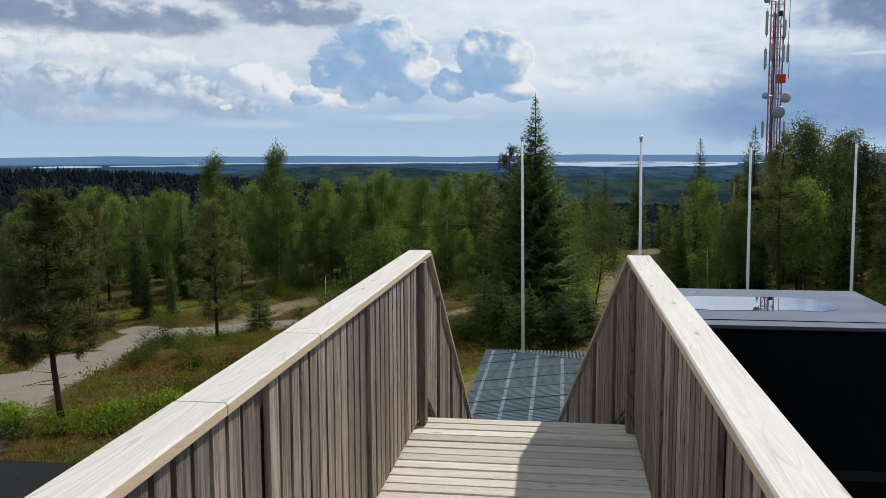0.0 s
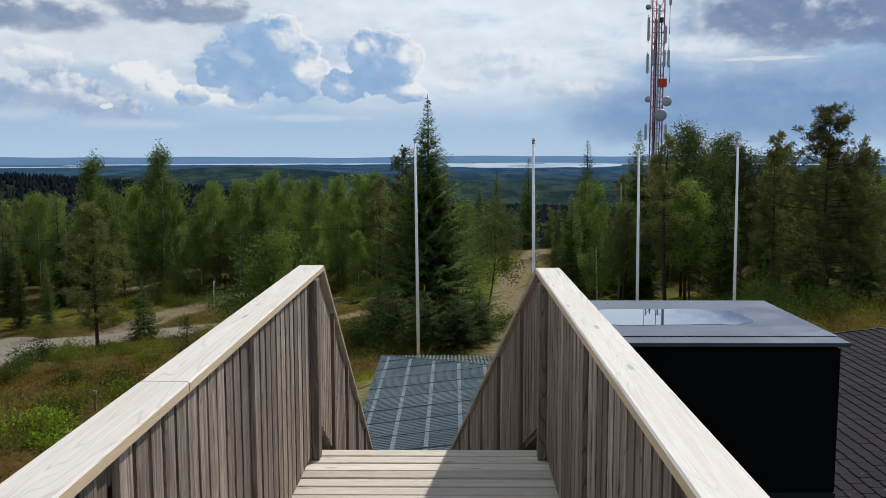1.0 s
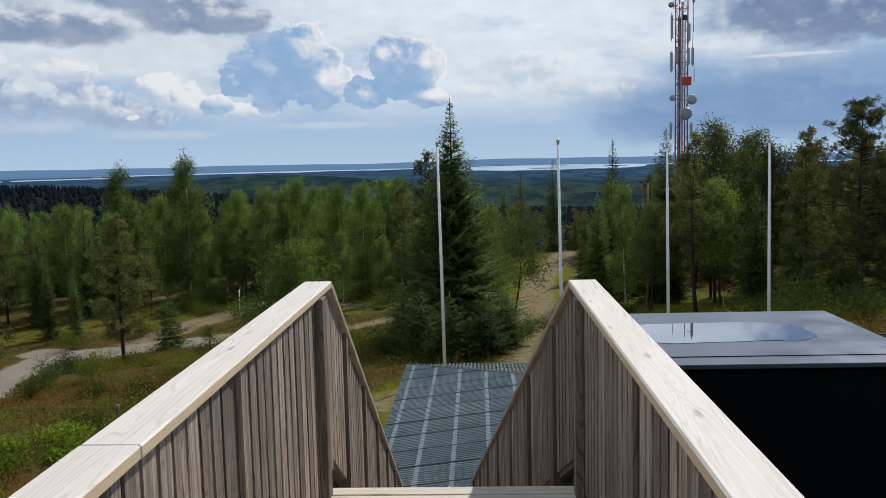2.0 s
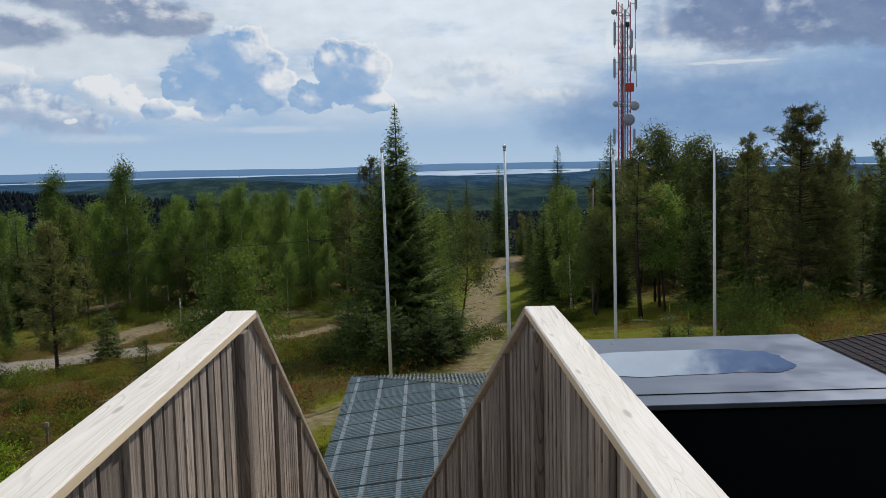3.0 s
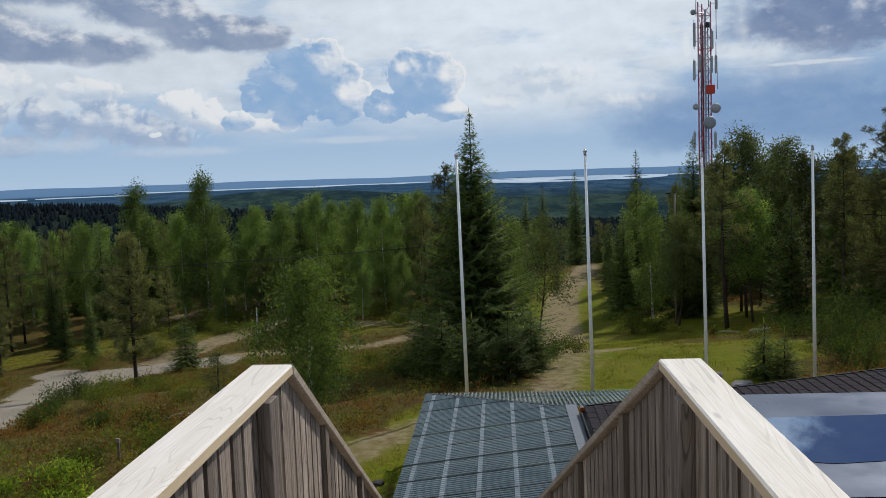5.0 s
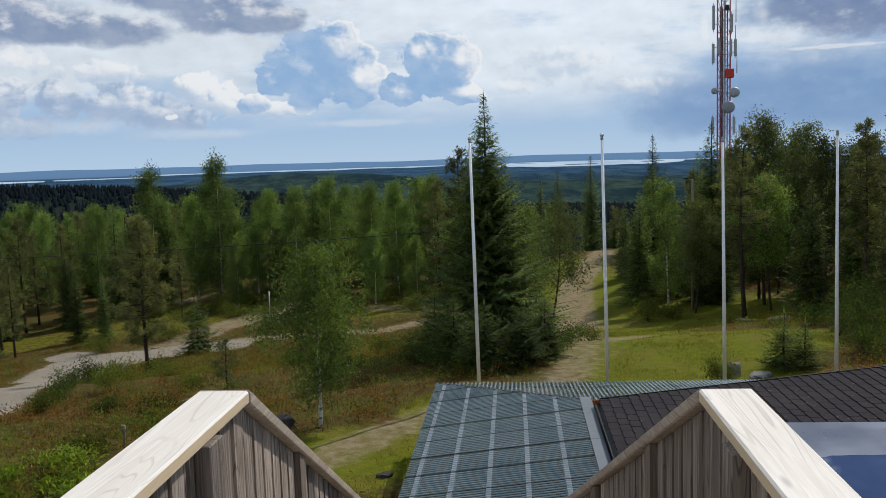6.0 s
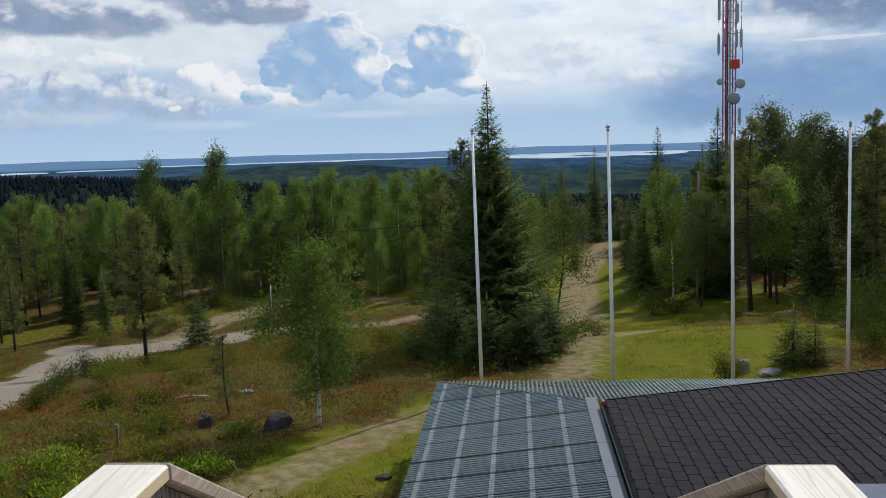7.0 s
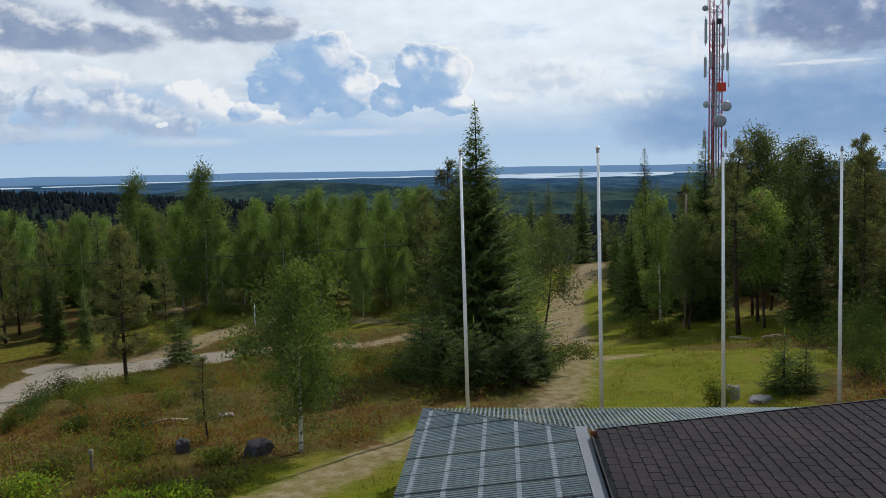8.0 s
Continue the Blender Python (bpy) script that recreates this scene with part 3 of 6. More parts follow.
def build_ground():
    xs = spaced(-46, 40, 0.5, 4700, 34)
    ys = spaced(4, 112, 0.5, 4700, 34)
    X, Y = np.meshgrid(xs, ys)
    Z = ground_z(X, Y)
    near = np.hypot(X, Y - 40) < 140
    rough = np.array([noise.fractal((float(a) * 0.35, float(b) * 0.35, 0.0), 0.9, 2.0, 4) if k else 0.0 for a, b, k in zip(X.ravel(), Y.ravel(), near.ravel())]).reshape(X.shape)
    track, lawn, dirt = masks(X, Y)
    Z = Z + rough * 0.16 * (1 - np.maximum(track, lawn) * 0.8)
    Z = Z - 14.0 * np.clip((np.hypot(X, Y) - 1000) / 400, 0, 1)
    nx, ny = len(xs), len(ys)
    verts = np.stack([X.ravel(), Y.ravel(), Z.ravel()], 1)
    i = np.arange(nx * ny).reshape(ny, nx)
    faces = np.stack([i[:-1, :-1].ravel(), i[:-1, 1:].ravel(), i[1:, 1:].ravel(), i[1:, :-1].ravel()], 1)
    me = bpy.data.meshes.new("ground")
    me.from_pydata(verts.tolist(), [], faces.tolist())
    me.polygons.foreach_set("use_smooth", [True] * len(me.polygons))
    for name, val in (("track", track), ("lawn", lawn), ("dirt", dirt)):
        at = me.attributes.new(name, "FLOAT", "POINT")
        at.data.foreach_set("value", val.ravel().astype(np.float32))
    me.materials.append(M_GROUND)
    tagged(new("ground", me), "heath, mown grass and gravel tracks on a hilltop", "ground", kind="structure")


build_ground()

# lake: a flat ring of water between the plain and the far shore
M_LAKEGLOW, g = material("lake_sky_glow")
# glow painted in for the pale sky the water would reflect
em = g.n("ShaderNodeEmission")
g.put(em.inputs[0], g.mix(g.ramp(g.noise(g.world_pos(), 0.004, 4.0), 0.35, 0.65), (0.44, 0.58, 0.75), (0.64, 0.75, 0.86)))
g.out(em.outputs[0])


# ---- wooden deck and stairs ----
DECK_END, SLOPE = 5.31, -0.637
CAP_IN, CAP_W, CAP_T = 0.66, 0.155, 0.040
RNG = random.Random(5)


def build_deck():
    deck = empty("deck", (0, 1.0, 0), "weathered timber viewing deck on posts", "deck", kind="structure")
    deck.location = (0, 0, 0)
    base = box_bm(-0.82, 0.82, 0, 0.1045, -0.034, 0.0, 0.004)
    board = bpy.data.meshes.new("deck_board")
    base.to_mesh(board)
    base.free()
    board.materials.append(M_DECK)
    y = DECK_END - 0.115
    while y > -3.0:
        ob = part("deck_board", board, None, deck)
        ob.location = (RNG.uniform(-0.004, 0.004), y, RNG.uniform(-0.002, 0.002))
        ob.rotation_euler = (0, 0, RNG.uniform(-0.0015, 0.0015))
        y -= 0.120
    for x in (-0.6, 0.0, 0.6):
        part("joist", box_bm(x - 0.024, x + 0.024, -2.95, DECK_END - 0.05, -0.226, -0.037), M_POST, deck)
    for x in (-0.74, 0.74):
        for yy in (-2.8, 1.1, 5.05):
            part("support_post", box_bm(x - 0.07, x + 0.07, yy - 0.07, yy + 0.07, gz(x, yy) - 0.2, -0.228), M_POST, deck)
    return deck


def build_railing(side):
    """One side of the stairs: caps, posts, boards inside and out. side: -1 or 1."""
    rail = empty("railing", (0, 0, 0), "grey weathered board railing with a pale timber cap", "railing", "railings of the deck and stairs")
    RAIL_Z, BEND = (1.120, 5.5) if side < 0 else (1.093, 5.56)
    SLOPE, DRIFT = (-0.555, -0.042) if side < 0 else (-0.522, -0.085)

    def drift(y):
        """The stairs' rail leans in a little on the way down."""
        return DRIFT * max(0.0, y - BEND)


    def rail_z(y):
        return RAIL_Z if y <= BEND else RAIL_Z + (y - BEND) * SLOPE

    xin, xout = side * CAP_IN, side * (CAP_IN + CAP_W)
    x0, x1 = min(xin, xout), max(xin, xout)
    joints = [-3.0, -0.6, 1.78, 2.7, BEND] if side < 0 else [-3.0, 0.2, BEND]
    for k, (a0, a1) in enumerate(zip(joints, joints[1:])):
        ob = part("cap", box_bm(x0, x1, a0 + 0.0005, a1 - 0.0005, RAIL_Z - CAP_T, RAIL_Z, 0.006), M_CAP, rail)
        ob.location.x, ob.location.z = RNG.uniform(-0.002, 0.002), -0.0012 * k
    # sloping cap, square cut along the slope
    n = math.hypot(1, SLOPE)
    bottom = 13.6
    cap = bmesh.new()
    prof = [(BEND + 0.002, rail_z(BEND + 0.002)), (bottom, rail_z(bottom)), (bottom, rail_z(bottom) - CAP_T * n), (BEND + 0.002, rail_z(BEND + 0.002) - CAP_T * n)]
    vs = [[cap.verts.new((x + drift(yy), yy, zz)) for yy, zz in prof] for x in (x0, x1)]
    cap.faces.new(vs[0])
    cap.faces.new(vs[1][::-1])
    for i in range(4):
        cap.faces.new((vs[0][i], vs[1][i], vs[1][(i + 1) % 4], vs[0][(i + 1) % 4]))
    bmesh.ops.recalc_face_normals(cap, faces=cap.faces)
    bmesh.ops.bevel(cap, geom=list(cap.edges), offset=0.005, segments=1, affect="EDGES")
    part("sloping_cap", cap, M_CAPS, rail)
    posts = [-2.45, -0.93, 0.6, 2.13, 3.65, 5.13]
    bx_in = side * 0.692
    face = sorted((bx_in, bx_in + side * 0.021))
    back = sorted((side * 0.770, side * 0.791))
    frame_x = sorted((side * 0.7135, side * 0.7685))

    def skewed(y0, y1, xs, lo0, lo1, hi0, hi1, mat, name, bev=0.0):
        bm = bmesh.new()
        c = [bm.verts.new((x + drift(yy), yy, zz)) for x in xs for yy, zz in ((y0, lo0), (y0, hi0), (y1, lo1), (y1, hi1))]
        f = [bm.faces.new([c[i] for i in q]) for q in BOX_FACES]
        bmesh.ops.recalc_face_normals(bm, faces=f)
        return part(name, bm, mat, rail)

    # level part: boards stand between recessed posts
    for yy in posts[:-1]:
        part("post", box_bm(*frame_x, yy - 0.05, yy + 0.05, -0.20, RAIL_Z - CAP_T - 0.002, 0.003), M_POST, rail)
    yy = 5.13
    part("post", box_bm(*sorted((side * 0.645, side * 0.69)), yy - 0.024, yy + 0.074, -0.005 + 0.007, RAIL_Z - CAP_T - 0.002, 0.003), M_BOARD, rail)
    part("post", box_bm(*frame_x, yy - 0.05, yy + 0.05, -0.20, RAIL_Z - CAP_T - 0.002, 0.003), M_POST, rail)
    for zz in (0.10, RAIL_Z - CAP_T - 0.05):
        for a0, a1 in zip(posts, posts[1:]):
            part("rail_bar", box_bm(*frame_x, a0 + 0.052, a1 - 0.052, zz - 0.045, zz + 0.045), M_POST, rail)
    y = 5.515
    k = 0
    while y > -3.0:
        w = RNG.uniform(0.082, 0.095)
        near_post = any(abs(y - w / 2 - q) < 0.085 for q in posts[:-1])
        if not near_post:
            skewed(y - w, y, face, 0.035, 0.035, RAIL_Z - CAP_T - 0.003, RAIL_Z - CAP_T - 0.003, M_BOARD, "board")
        y -= 0.115
        k += 1
    y = 5.36
    while y > -3.0:
        if not (side > 0 and abs(y - 4.15) < 0.2):
            skewed(y - 0.111, y, back, -0.22, -0.22, RAIL_Z - CAP_T - 0.003, RAIL_Z - CAP_T - 0.003, M_GAPSHADE, "board")
        y -= 0.115
    # sloping part: posts proud of the boards on the inside
    drop = CAP_T * n + 0.004
    for yy in (6.25, 7.45, 8.65, 9.85, 11.05, 12.25, 13.45):
        skewed(yy - 0.045, yy + 0.045, sorted((side * 0.672, side * 0.7135)), rail_z(yy - 0.045) - 1.25, rail_z(yy + 0.045) - 1.25, rail_z(yy - 0.045) - drop, rail_z(yy + 0.045) - drop, M_POST, "post")
    for off in (0.14, 0.95):
        skewed(5.55, 13.5, frame_x, rail_z(5.55) - off - 0.1, rail_z(13.5) - off - 0.1, rail_z(5.55) - off, rail_z(13.5) - off, M_POST, "rail_bar")
    y = 5.53
    while y < 13.5:
        w = RNG.uniform(0.082, 0.095)
        if not any(abs(y + w / 2 - q) < 0.07 for q in (6.25, 7.45, 8.65, 9.85, 11.05, 12.25, 13.45)):
            skewed(y, y + w, sorted((side * 0.695, side * 0.713)), rail_z(y) - 1.02, rail_z(y + w) - 1.02, rail_z(y) - drop, rail_z(y + w) - drop, M_BOARD, "board")
        wide = 0.046 if side > 0 and y < 5.72 else 0.061
        skewed(y - 0.05, y + wide, back, rail_z(y - 0.05) - 1.2, rail_z(y + wide) - 1.2, rail_z(y - 0.05) - drop, rail_z(y + wide) - drop, M_GAPSHADE, "board")
        y += 0.115
    return rail


def build_stairs():
    stairs = empty("staircase", (0, 0, 0), "straight timber staircase down from the deck", "staircase", kind="structure")
    rise, run = 0.165, 0.28
    for k in range(1, 29):
        part("tread", box_bm(-0.655 - 0.042 * max(0.0, k * run - 0.2), 0.655 - 0.085 * max(0.0, k * run - 0.2), DECK_END + (k - 1) * run + 0.01, DECK_END + k * run + 0.02, -k * rise - 0.04, -k * rise, 0.004), M_DECK, stairs)
    for x, lean in ((-0.63, -0.042), (0.63, -0.085)):
        part("stringer", beam_bm((x, DECK_END, -0.30), (x + 8.0 * lean, DECK_END + 8.0, -0.30 - 8.0 * rise / run), 0.045, 0.24), M_POST, stairs)


M_CAPS = wood("sloping_cap_wood", (0.46, 0.38, 0.29), (0.30, 0.23, 0.17), "y", rnd=0.1)
build_deck()
build_railing(-1)
build_railing(1)
build_stairs()


# ---- chimney ----
M_PUDDLE, g = material("rain_water")
g.out(g.bsdf((0.38, 0.44, 0.54), 0.012, 1.0))


def build_chimney():
    ch = empty("chimney", (1.66, 5.54, 0), "square chimney clad in black sheet with a galvanised cover", "chimney")
    def loc(ob):
        ob.location = (-1.66, -5.54, 0)
        return ob
    x0, x1, y0, y1, top = 0.98, 2.33, 4.90, 6.27, 0.762
    loc(part("shaft", box_bm(x0, x1 - 0.02, y0 + 0.02, y1 - 0.02, -3.6, top - 0.045, 0.006), M_BLACK, ch, "black sheet cladding"))
    # cover: a shallow tray with folded edges and a seam near the front
    bm = bmesh.new()
    nx, ny = 14, 14
    grid = [[bm.verts.new((x0 - 0.02 + (x1 - x0 + 0.04) * i / nx, y0 + 0.16 + (y1 - y0 - 0.15) * j / ny,
             top)) for i in range(nx + 1)] for j in range(ny + 1)]
    for j in range(ny):
        for i in range(nx):
            bm.faces.new((grid[j][i], grid[j][i + 1], grid[j + 1][i + 1], grid[j + 1][i])).smooth = True
    loc(part("cover", bm, M_GALV, ch, "galvanised cover sheet"))
    pud = bmesh.new()
    rim = []
    for k in range(96):
        a = 2 * math.pi * k / 96
        ca, sa = math.cos(a), math.sin(a)
        q = 1 + 0.10 * noise.fractal((ca * 2.2 + 2.0, sa * 2.2, 5.0), 1.0, 2.0, 4) - 0.16 * math.exp(-((a - 4.9) / 0.35) ** 2)
        rim.append(pud.verts.new((1.50 + 0.52 * q * math.copysign(abs(ca) ** 0.55, ca), 5.64 + 0.29 * q * math.copysign(abs(sa) ** 0.6, sa), top + 0.002)))
    pud.faces.new(rim)
    loc(part("puddle", pud, M_PUDDLE, ch, "shallow rainwater puddle on the cover"))
    bm = box_bm(x0 - 0.022, x1 + 0.022, y0 - 0.006, y0 + 0.158, top - 0.028, top - 0.004, 0.003)
    loc(part("front_fold", bm, M_GALV, ch))
    for xa, xb in ((x0 - 0.024, x0 - 0.004), (x1 + 0.004, x1 + 0.024)):
        loc(part("edge_fold", box_bm(xa, xb, y0 + 0.16, y1 + 0.01, top - 0.05, top - 0.003, 0.003), M_GALV, ch))
    loc(part("back_fold", box_bm(x0, x1, y1 - 0.005, y1 + 0.012, top - 0.05, top - 0.003), M_GALV, ch))
    loc(part("joint_strip", box_bm(x0 + 0.002, x1 - 0.022, y0 + 0.005, y0 + 0.0195, -0.17, -0.11), M_GUTTER, ch))


build_chimney()


# ---- shingled house and translucent canopies ----
EAVE_X, EAVE_Z, ROOF_K, RAKE_Y, RIDGE_X = 1.83, -3.31, 0.108, 20.85, 13.5


def roof_z(x):
    return EAVE_Z + (x - EAVE_X) * ROOF_K


def build_house():
    house = empty("house", (7.4, 10, -5.3), "low house with a dark shingled roof", "house")
    def loc(ob):
        ob.location = (-7.4, -10, 5.3)
        return ob
    y0 = 3.0
    prof = [(EAVE_X, EAVE_Z), (RIDGE_X, roof_z(RIDGE_X)), (RIDGE_X * 2 - EAVE_X, EAVE_Z)]
    bm = bmesh.new()
    for (xa, za), (xb, zb) in zip(prof, prof[1:]):
        vs = [bm.verts.new(q) for q in ((xa, y0, za - 0.02), (xb, y0, zb - 0.02), (xb, RAKE_Y, zb - 0.02), (xa, RAKE_Y, za - 0.02),
                                        (xa, y0, za - 0.14), (xb, y0, zb - 0.14), (xb, RAKE_Y, zb - 0.14), (xa, RAKE_Y, za - 0.14))]
        for f in ((0, 1, 2, 3), (7, 6, 5, 4), (0, 4, 5, 1), (3, 2, 6, 7), (0, 3, 7, 4), (1, 5, 6, 2)):
            bm.faces.new([vs[i] for i in f])
    bmesh.ops.recalc_face_normals(bm, faces=bm.faces)
    roof = loc(part("roof", bm, M_FELT, house, "roof deck under the shingles"))
    wx1 = RIDGE_X * 2 - EAVE_X - 0.5
    for q in ((EAVE_X + 0.45, EAVE_X + 0.6, y0 + 0.3, RAKE_Y - 0.4), (wx1 - 0.15, wx1, y0 + 0.3, RAKE_Y - 0.4)):
        loc(part("wall", box_bm(*q, -6.5, EAVE_Z - 0.13), M_WALL, house))
    for q in ((y0 + 0.3, y0 + 0.45), (RAKE_Y - 0.55, RAKE_Y - 0.4)):
        bm = bmesh.new()
        pts = [(EAVE_X + 0.61, -6.5), (wx1 - 0.16, -6.5), (wx1 - 0.16, EAVE_Z - 0.1), (RIDGE_X, roof_z(RIDGE_X) - 0.15), (EAVE_X + 0.61, EAVE_Z - 0.1)]
        lo, hi = [[bm.verts.new((x, yy, zz)) for x, zz in pts] for yy in q]
        bm.faces.new(lo)
        bm.faces.new(hi[::-1])
        for i in range(5):
            bm.faces.new((lo[i], lo[(i + 1) % 5], hi[(i + 1) % 5], hi[i]))
        bmesh.ops.recalc_face_normals(bm, faces=bm.faces)
        loc(part("gable_wall", bm, M_WALL, house))
    # gutter along the eave, a half round trough
    bm = bmesh.new()
    rows = []
    for yy in (8.0, RAKE_Y - 0.05):
        rows.append([bm.verts.new((EAVE_X - 0.065 + 0.065 * math.cos(math.pi * (1 + k / 8)), yy, EAVE_Z - 0.03 + 0.065 * math.sin(math.pi * (1 + k / 8)))) for k in range(9)])
    for k in range(8):
        bm.faces.new((rows[0][k], rows[0][k + 1], rows[1][k + 1], rows[1][k])).smooth = True
    sol = loc(part("gutter", bm, M_GUTTER, house, "black half-round gutter"))
    sol.modifiers.new("thickness", "SOLIDIFY").thickness = 0.004
    loc(part("soffit", box_bm(EAVE_X - 0.36, EAVE_X - 0.004, 14.2, RAKE_Y + 0.62, EAVE_Z - 0.36, EAVE_Z - 0.33), M_GUTTER, house))
    loc(part("fascia", box_bm(EAVE_X - 0.002, EAVE_X + 0.03, 3.3, RAKE_Y - 0.06, EAVE_Z - 0.5, EAVE_Z - 0.145), M_GUTTER, house))
    loc(part("rake_trim", beam_bm((EAVE_X, RAKE_Y + 0.016, EAVE_Z - 0.035), (RIDGE_X, RAKE_Y + 0.016, roof_z(RIDGE_X) - 0.035), 0.025, 0.12), M_GUTTER, house))
    loc(part("gutter_end", box_bm(EAVE_X - 0.13, EAVE_X + 0.02, RAKE_Y - 0.045, RAKE_Y - 0.02, EAVE_Z - 0.10, EAVE_Z - 0.005), M_RUST, house, "orange-brown gutter end"))
    return house, roof


M_RUST = plain("rusty_end", (0.35, 0.10, 0.04), 0.7)
HOUSE, ROOF = build_house()

CAN_X0, CAN_X1, CAN_Z0, CAN_Z1, CAN_Y1, CAN_YR = -1.87, 1.48, -3.9, -3.50, 24.47, 21.55
PITCH, DEPTH = 0.10, 0.046


def build_canopy():
    can = empty("canopy", (0, 20, -4), "translucent corrugated plastic canopy on pale battens round a house corner", "canopy")
    def loc(ob):
        ob.location = (0, -20, 4)
        return ob
    k = (CAN_Z1 - CAN_Z0) / (CAN_X1 - CAN_X0)

    def hip_y(x):
        return CAN_YR + (CAN_X1 - x) / (CAN_X1 - CAN_X0) * (CAN_Y1 - CAN_YR)

    def zx(x):
        return CAN_Z0 + (x - CAN_X0) * k

    def zy(y):
        return CAN_Z0 + (CAN_Y1 - y) / (CAN_Y1 - CAN_YR) * (CAN_Z1 - CAN_Z0)

    step = PITCH / 6
    # sheets whose ribs run down to the near eave
    y, n = 14.2, 0
    width = 0.94
    while y < CAN_Y1 - 0.05:
        vs, fs = [], []
        ye = min(y + width + 0.03, CAN_Y1)
        m = int((ye - y) / step)
        lift = 0.004 * (n % 2)
        rows = 0
        for i in range(m + 1):
            yy = y + i * step
            hi = CAN_X1 if yy <= CAN_YR else CAN_X1 - (yy - CAN_YR) / (CAN_Y1 - CAN_YR) * (CAN_X1 - CAN_X0)
            if hi - CAN_X0 < 0.02:
                break
            w = DEPTH / 2 * math.cos(2 * math.pi * yy / PITCH) + lift
            vs += [(CAN_X0 - 0.03, yy, zx(CAN_X0 - 0.03) + w), (hi, yy, zx(hi) + w)]
            rows += 1
        fs = [(2 * i, 2 * i + 1, 2 * i + 3, 2 * i + 2) for i in range(rows - 1)]
        if rows > 3:
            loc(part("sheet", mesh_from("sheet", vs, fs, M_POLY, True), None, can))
        y += width
        n += 1
    # sheets on the far side, ribs running away
    x, n = CAN_X0, 0
    while x < 12.0:
        vs, rows = [], 0
        m = int((width + 0.03) / step)
        lift = 0.004 * (n % 2)
        for i in range(m + 1):
            xx = x + i * step
            lo = CAN_YR - 0.6 if xx >= CAN_X1 + 0.3 else (CAN_YR if xx >= CAN_X1 else hip_y(xx))
            if CAN_Y1 - lo < 0.02:
                continue
            w = DEPTH / 2 * math.cos(2 * math.pi * xx / PITCH) + lift
            vs += [(xx, CAN_Y1 + 0.03, zy(CAN_Y1 + 0.03) + w), (xx, lo, zy(lo) + w)]
            rows += 1
        fs = [(2 * i, 2 * i + 2, 2 * i + 3, 2 * i + 1) for i in range(rows - 1)]
        if rows > 3:
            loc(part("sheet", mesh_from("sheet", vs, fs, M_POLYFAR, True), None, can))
        x += width
        n += 1
    for x in (-1.66, -1.03, -0.38, 0.28, 0.93):
        loc(part("batten", beam_bm((x, 14.2, zx(x) - 0.06), (x, hip_y(x) - 0.08, zx(x) - 0.06), 0.09, 0.05), M_BATTEN, can, "pale grey batten"))
        vs, i, yy = [], 0, 14.2
        while yy < hip_y(x) - 0.12:
            w = DEPTH / 2 * math.cos(2 * math.pi * yy / PITCH) + 0.006
            vs += [(x - 0.042, yy, zx(x - 0.042) + w), (x + 0.042, yy, zx(x + 0.042) + w)]
            yy += step
            i += 1
        loc(part("cover_band", mesh_from("cover_band", vs, [(2 * q, 2 * q + 1, 2 * q + 3, 2 * q + 2) for q in range(i - 1)], M_BAND, True), None, can, "pale strip across the sheets"))
    for y in (24.3, 22.6):
        x0 = CAN_X1 - (y - CAN_YR) / (CAN_Y1 - CAN_YR) * (CAN_X1 - CAN_X0)
        loc(part("batten", beam_bm((x0 + 0.1, y, zy(y) - 0.09), (12.0, y, zy(y) - 0.09), 0.07, 0.05), M_POST, can))
    y = 14.2
    while y < 24:
        x1 = min(CAN_X1, CAN_X1 - (y - CAN_YR) / (CAN_Y1 - CAN_YR) * (CAN_X1 - CAN_X0))
        loc(part("rafter", beam_bm((CAN_X0 + 0.02, y, zx(CAN_X0 + 0.02) - 0.13), (x1 - 0.05, y, zx(x1 - 0.05) - 0.13), 0.05, 0.12), M_POST, can))
        loc(part("lap_strip", beam_bm((CAN_X0 - 0.02, y, zx(CAN_X0 - 0.02) + 0.030), (x1 - 0.03, y, zx(x1 - 0.03) + 0.030), 0.028, 0.006), M_GUTTER, can))
        y += 0.94
    # hip cover and wall flashing
    loc(part("hip_cover", beam_bm((CAN_X0, CAN_Y1, CAN_Z0 + 0.012), (CAN_X1, CAN_YR, CAN_Z1 + 0.012), 0.07, 0.012), M_GUTTER, can))
    fl = beam_bm((CAN_X1 + 0.09, 14.2, CAN_Z1 + 0.035), (CAN_X1 + 0.09, CAN_YR + 0.05, CAN_Z1 + 0.035), 0.24, 0.006)
    loc(part("flashing", fl, M_FLASH, can, "pale metal flashing strip"))
    for yy in (15.6, 17.2, 18.8, 20.4):
        loc(part("flashing_lap", box_bm(CAN_X1 - 0.031, CAN_X1 + 0.211, yy, yy + 0.02, CAN_Z1 + 0.0385, CAN_Z1 + 0.041), M_FLASH, can))
    for xx, yy in ((CAN_X0 + 0.1, CAN_Y1 - 0.1), (CAN_X0 + 0.1, 20.0), (CAN_X0 + 0.1, 15.5), (4.0, CAN_Y1 - 0.1), (8.0, CAN_Y1 - 0.1), (11.8, CAN_Y1 - 0.1)):
        loc(part("post", box_bm(xx - 0.05, xx + 0.05, yy - 0.05, yy + 0.05, gz(xx, yy) - 0.2, CAN_Z0 - 0.06), M_POST, can))


M_BAND = plain("pale_band", (0.30, 0.33, 0.34), 0.5, 0.0, 0.15)
M_BATTEN = wood("batten_wood", (0.80, 0.79, 0.75), (0.66, 0.64, 0.58), "y", rnd=0.1)
M_FLASH = plain("pale_flashing", (0.13, 0.145, 0.165), 0.6, 0.0, 0.1, 6.0, 0.1, 0.25)
build_canopy()


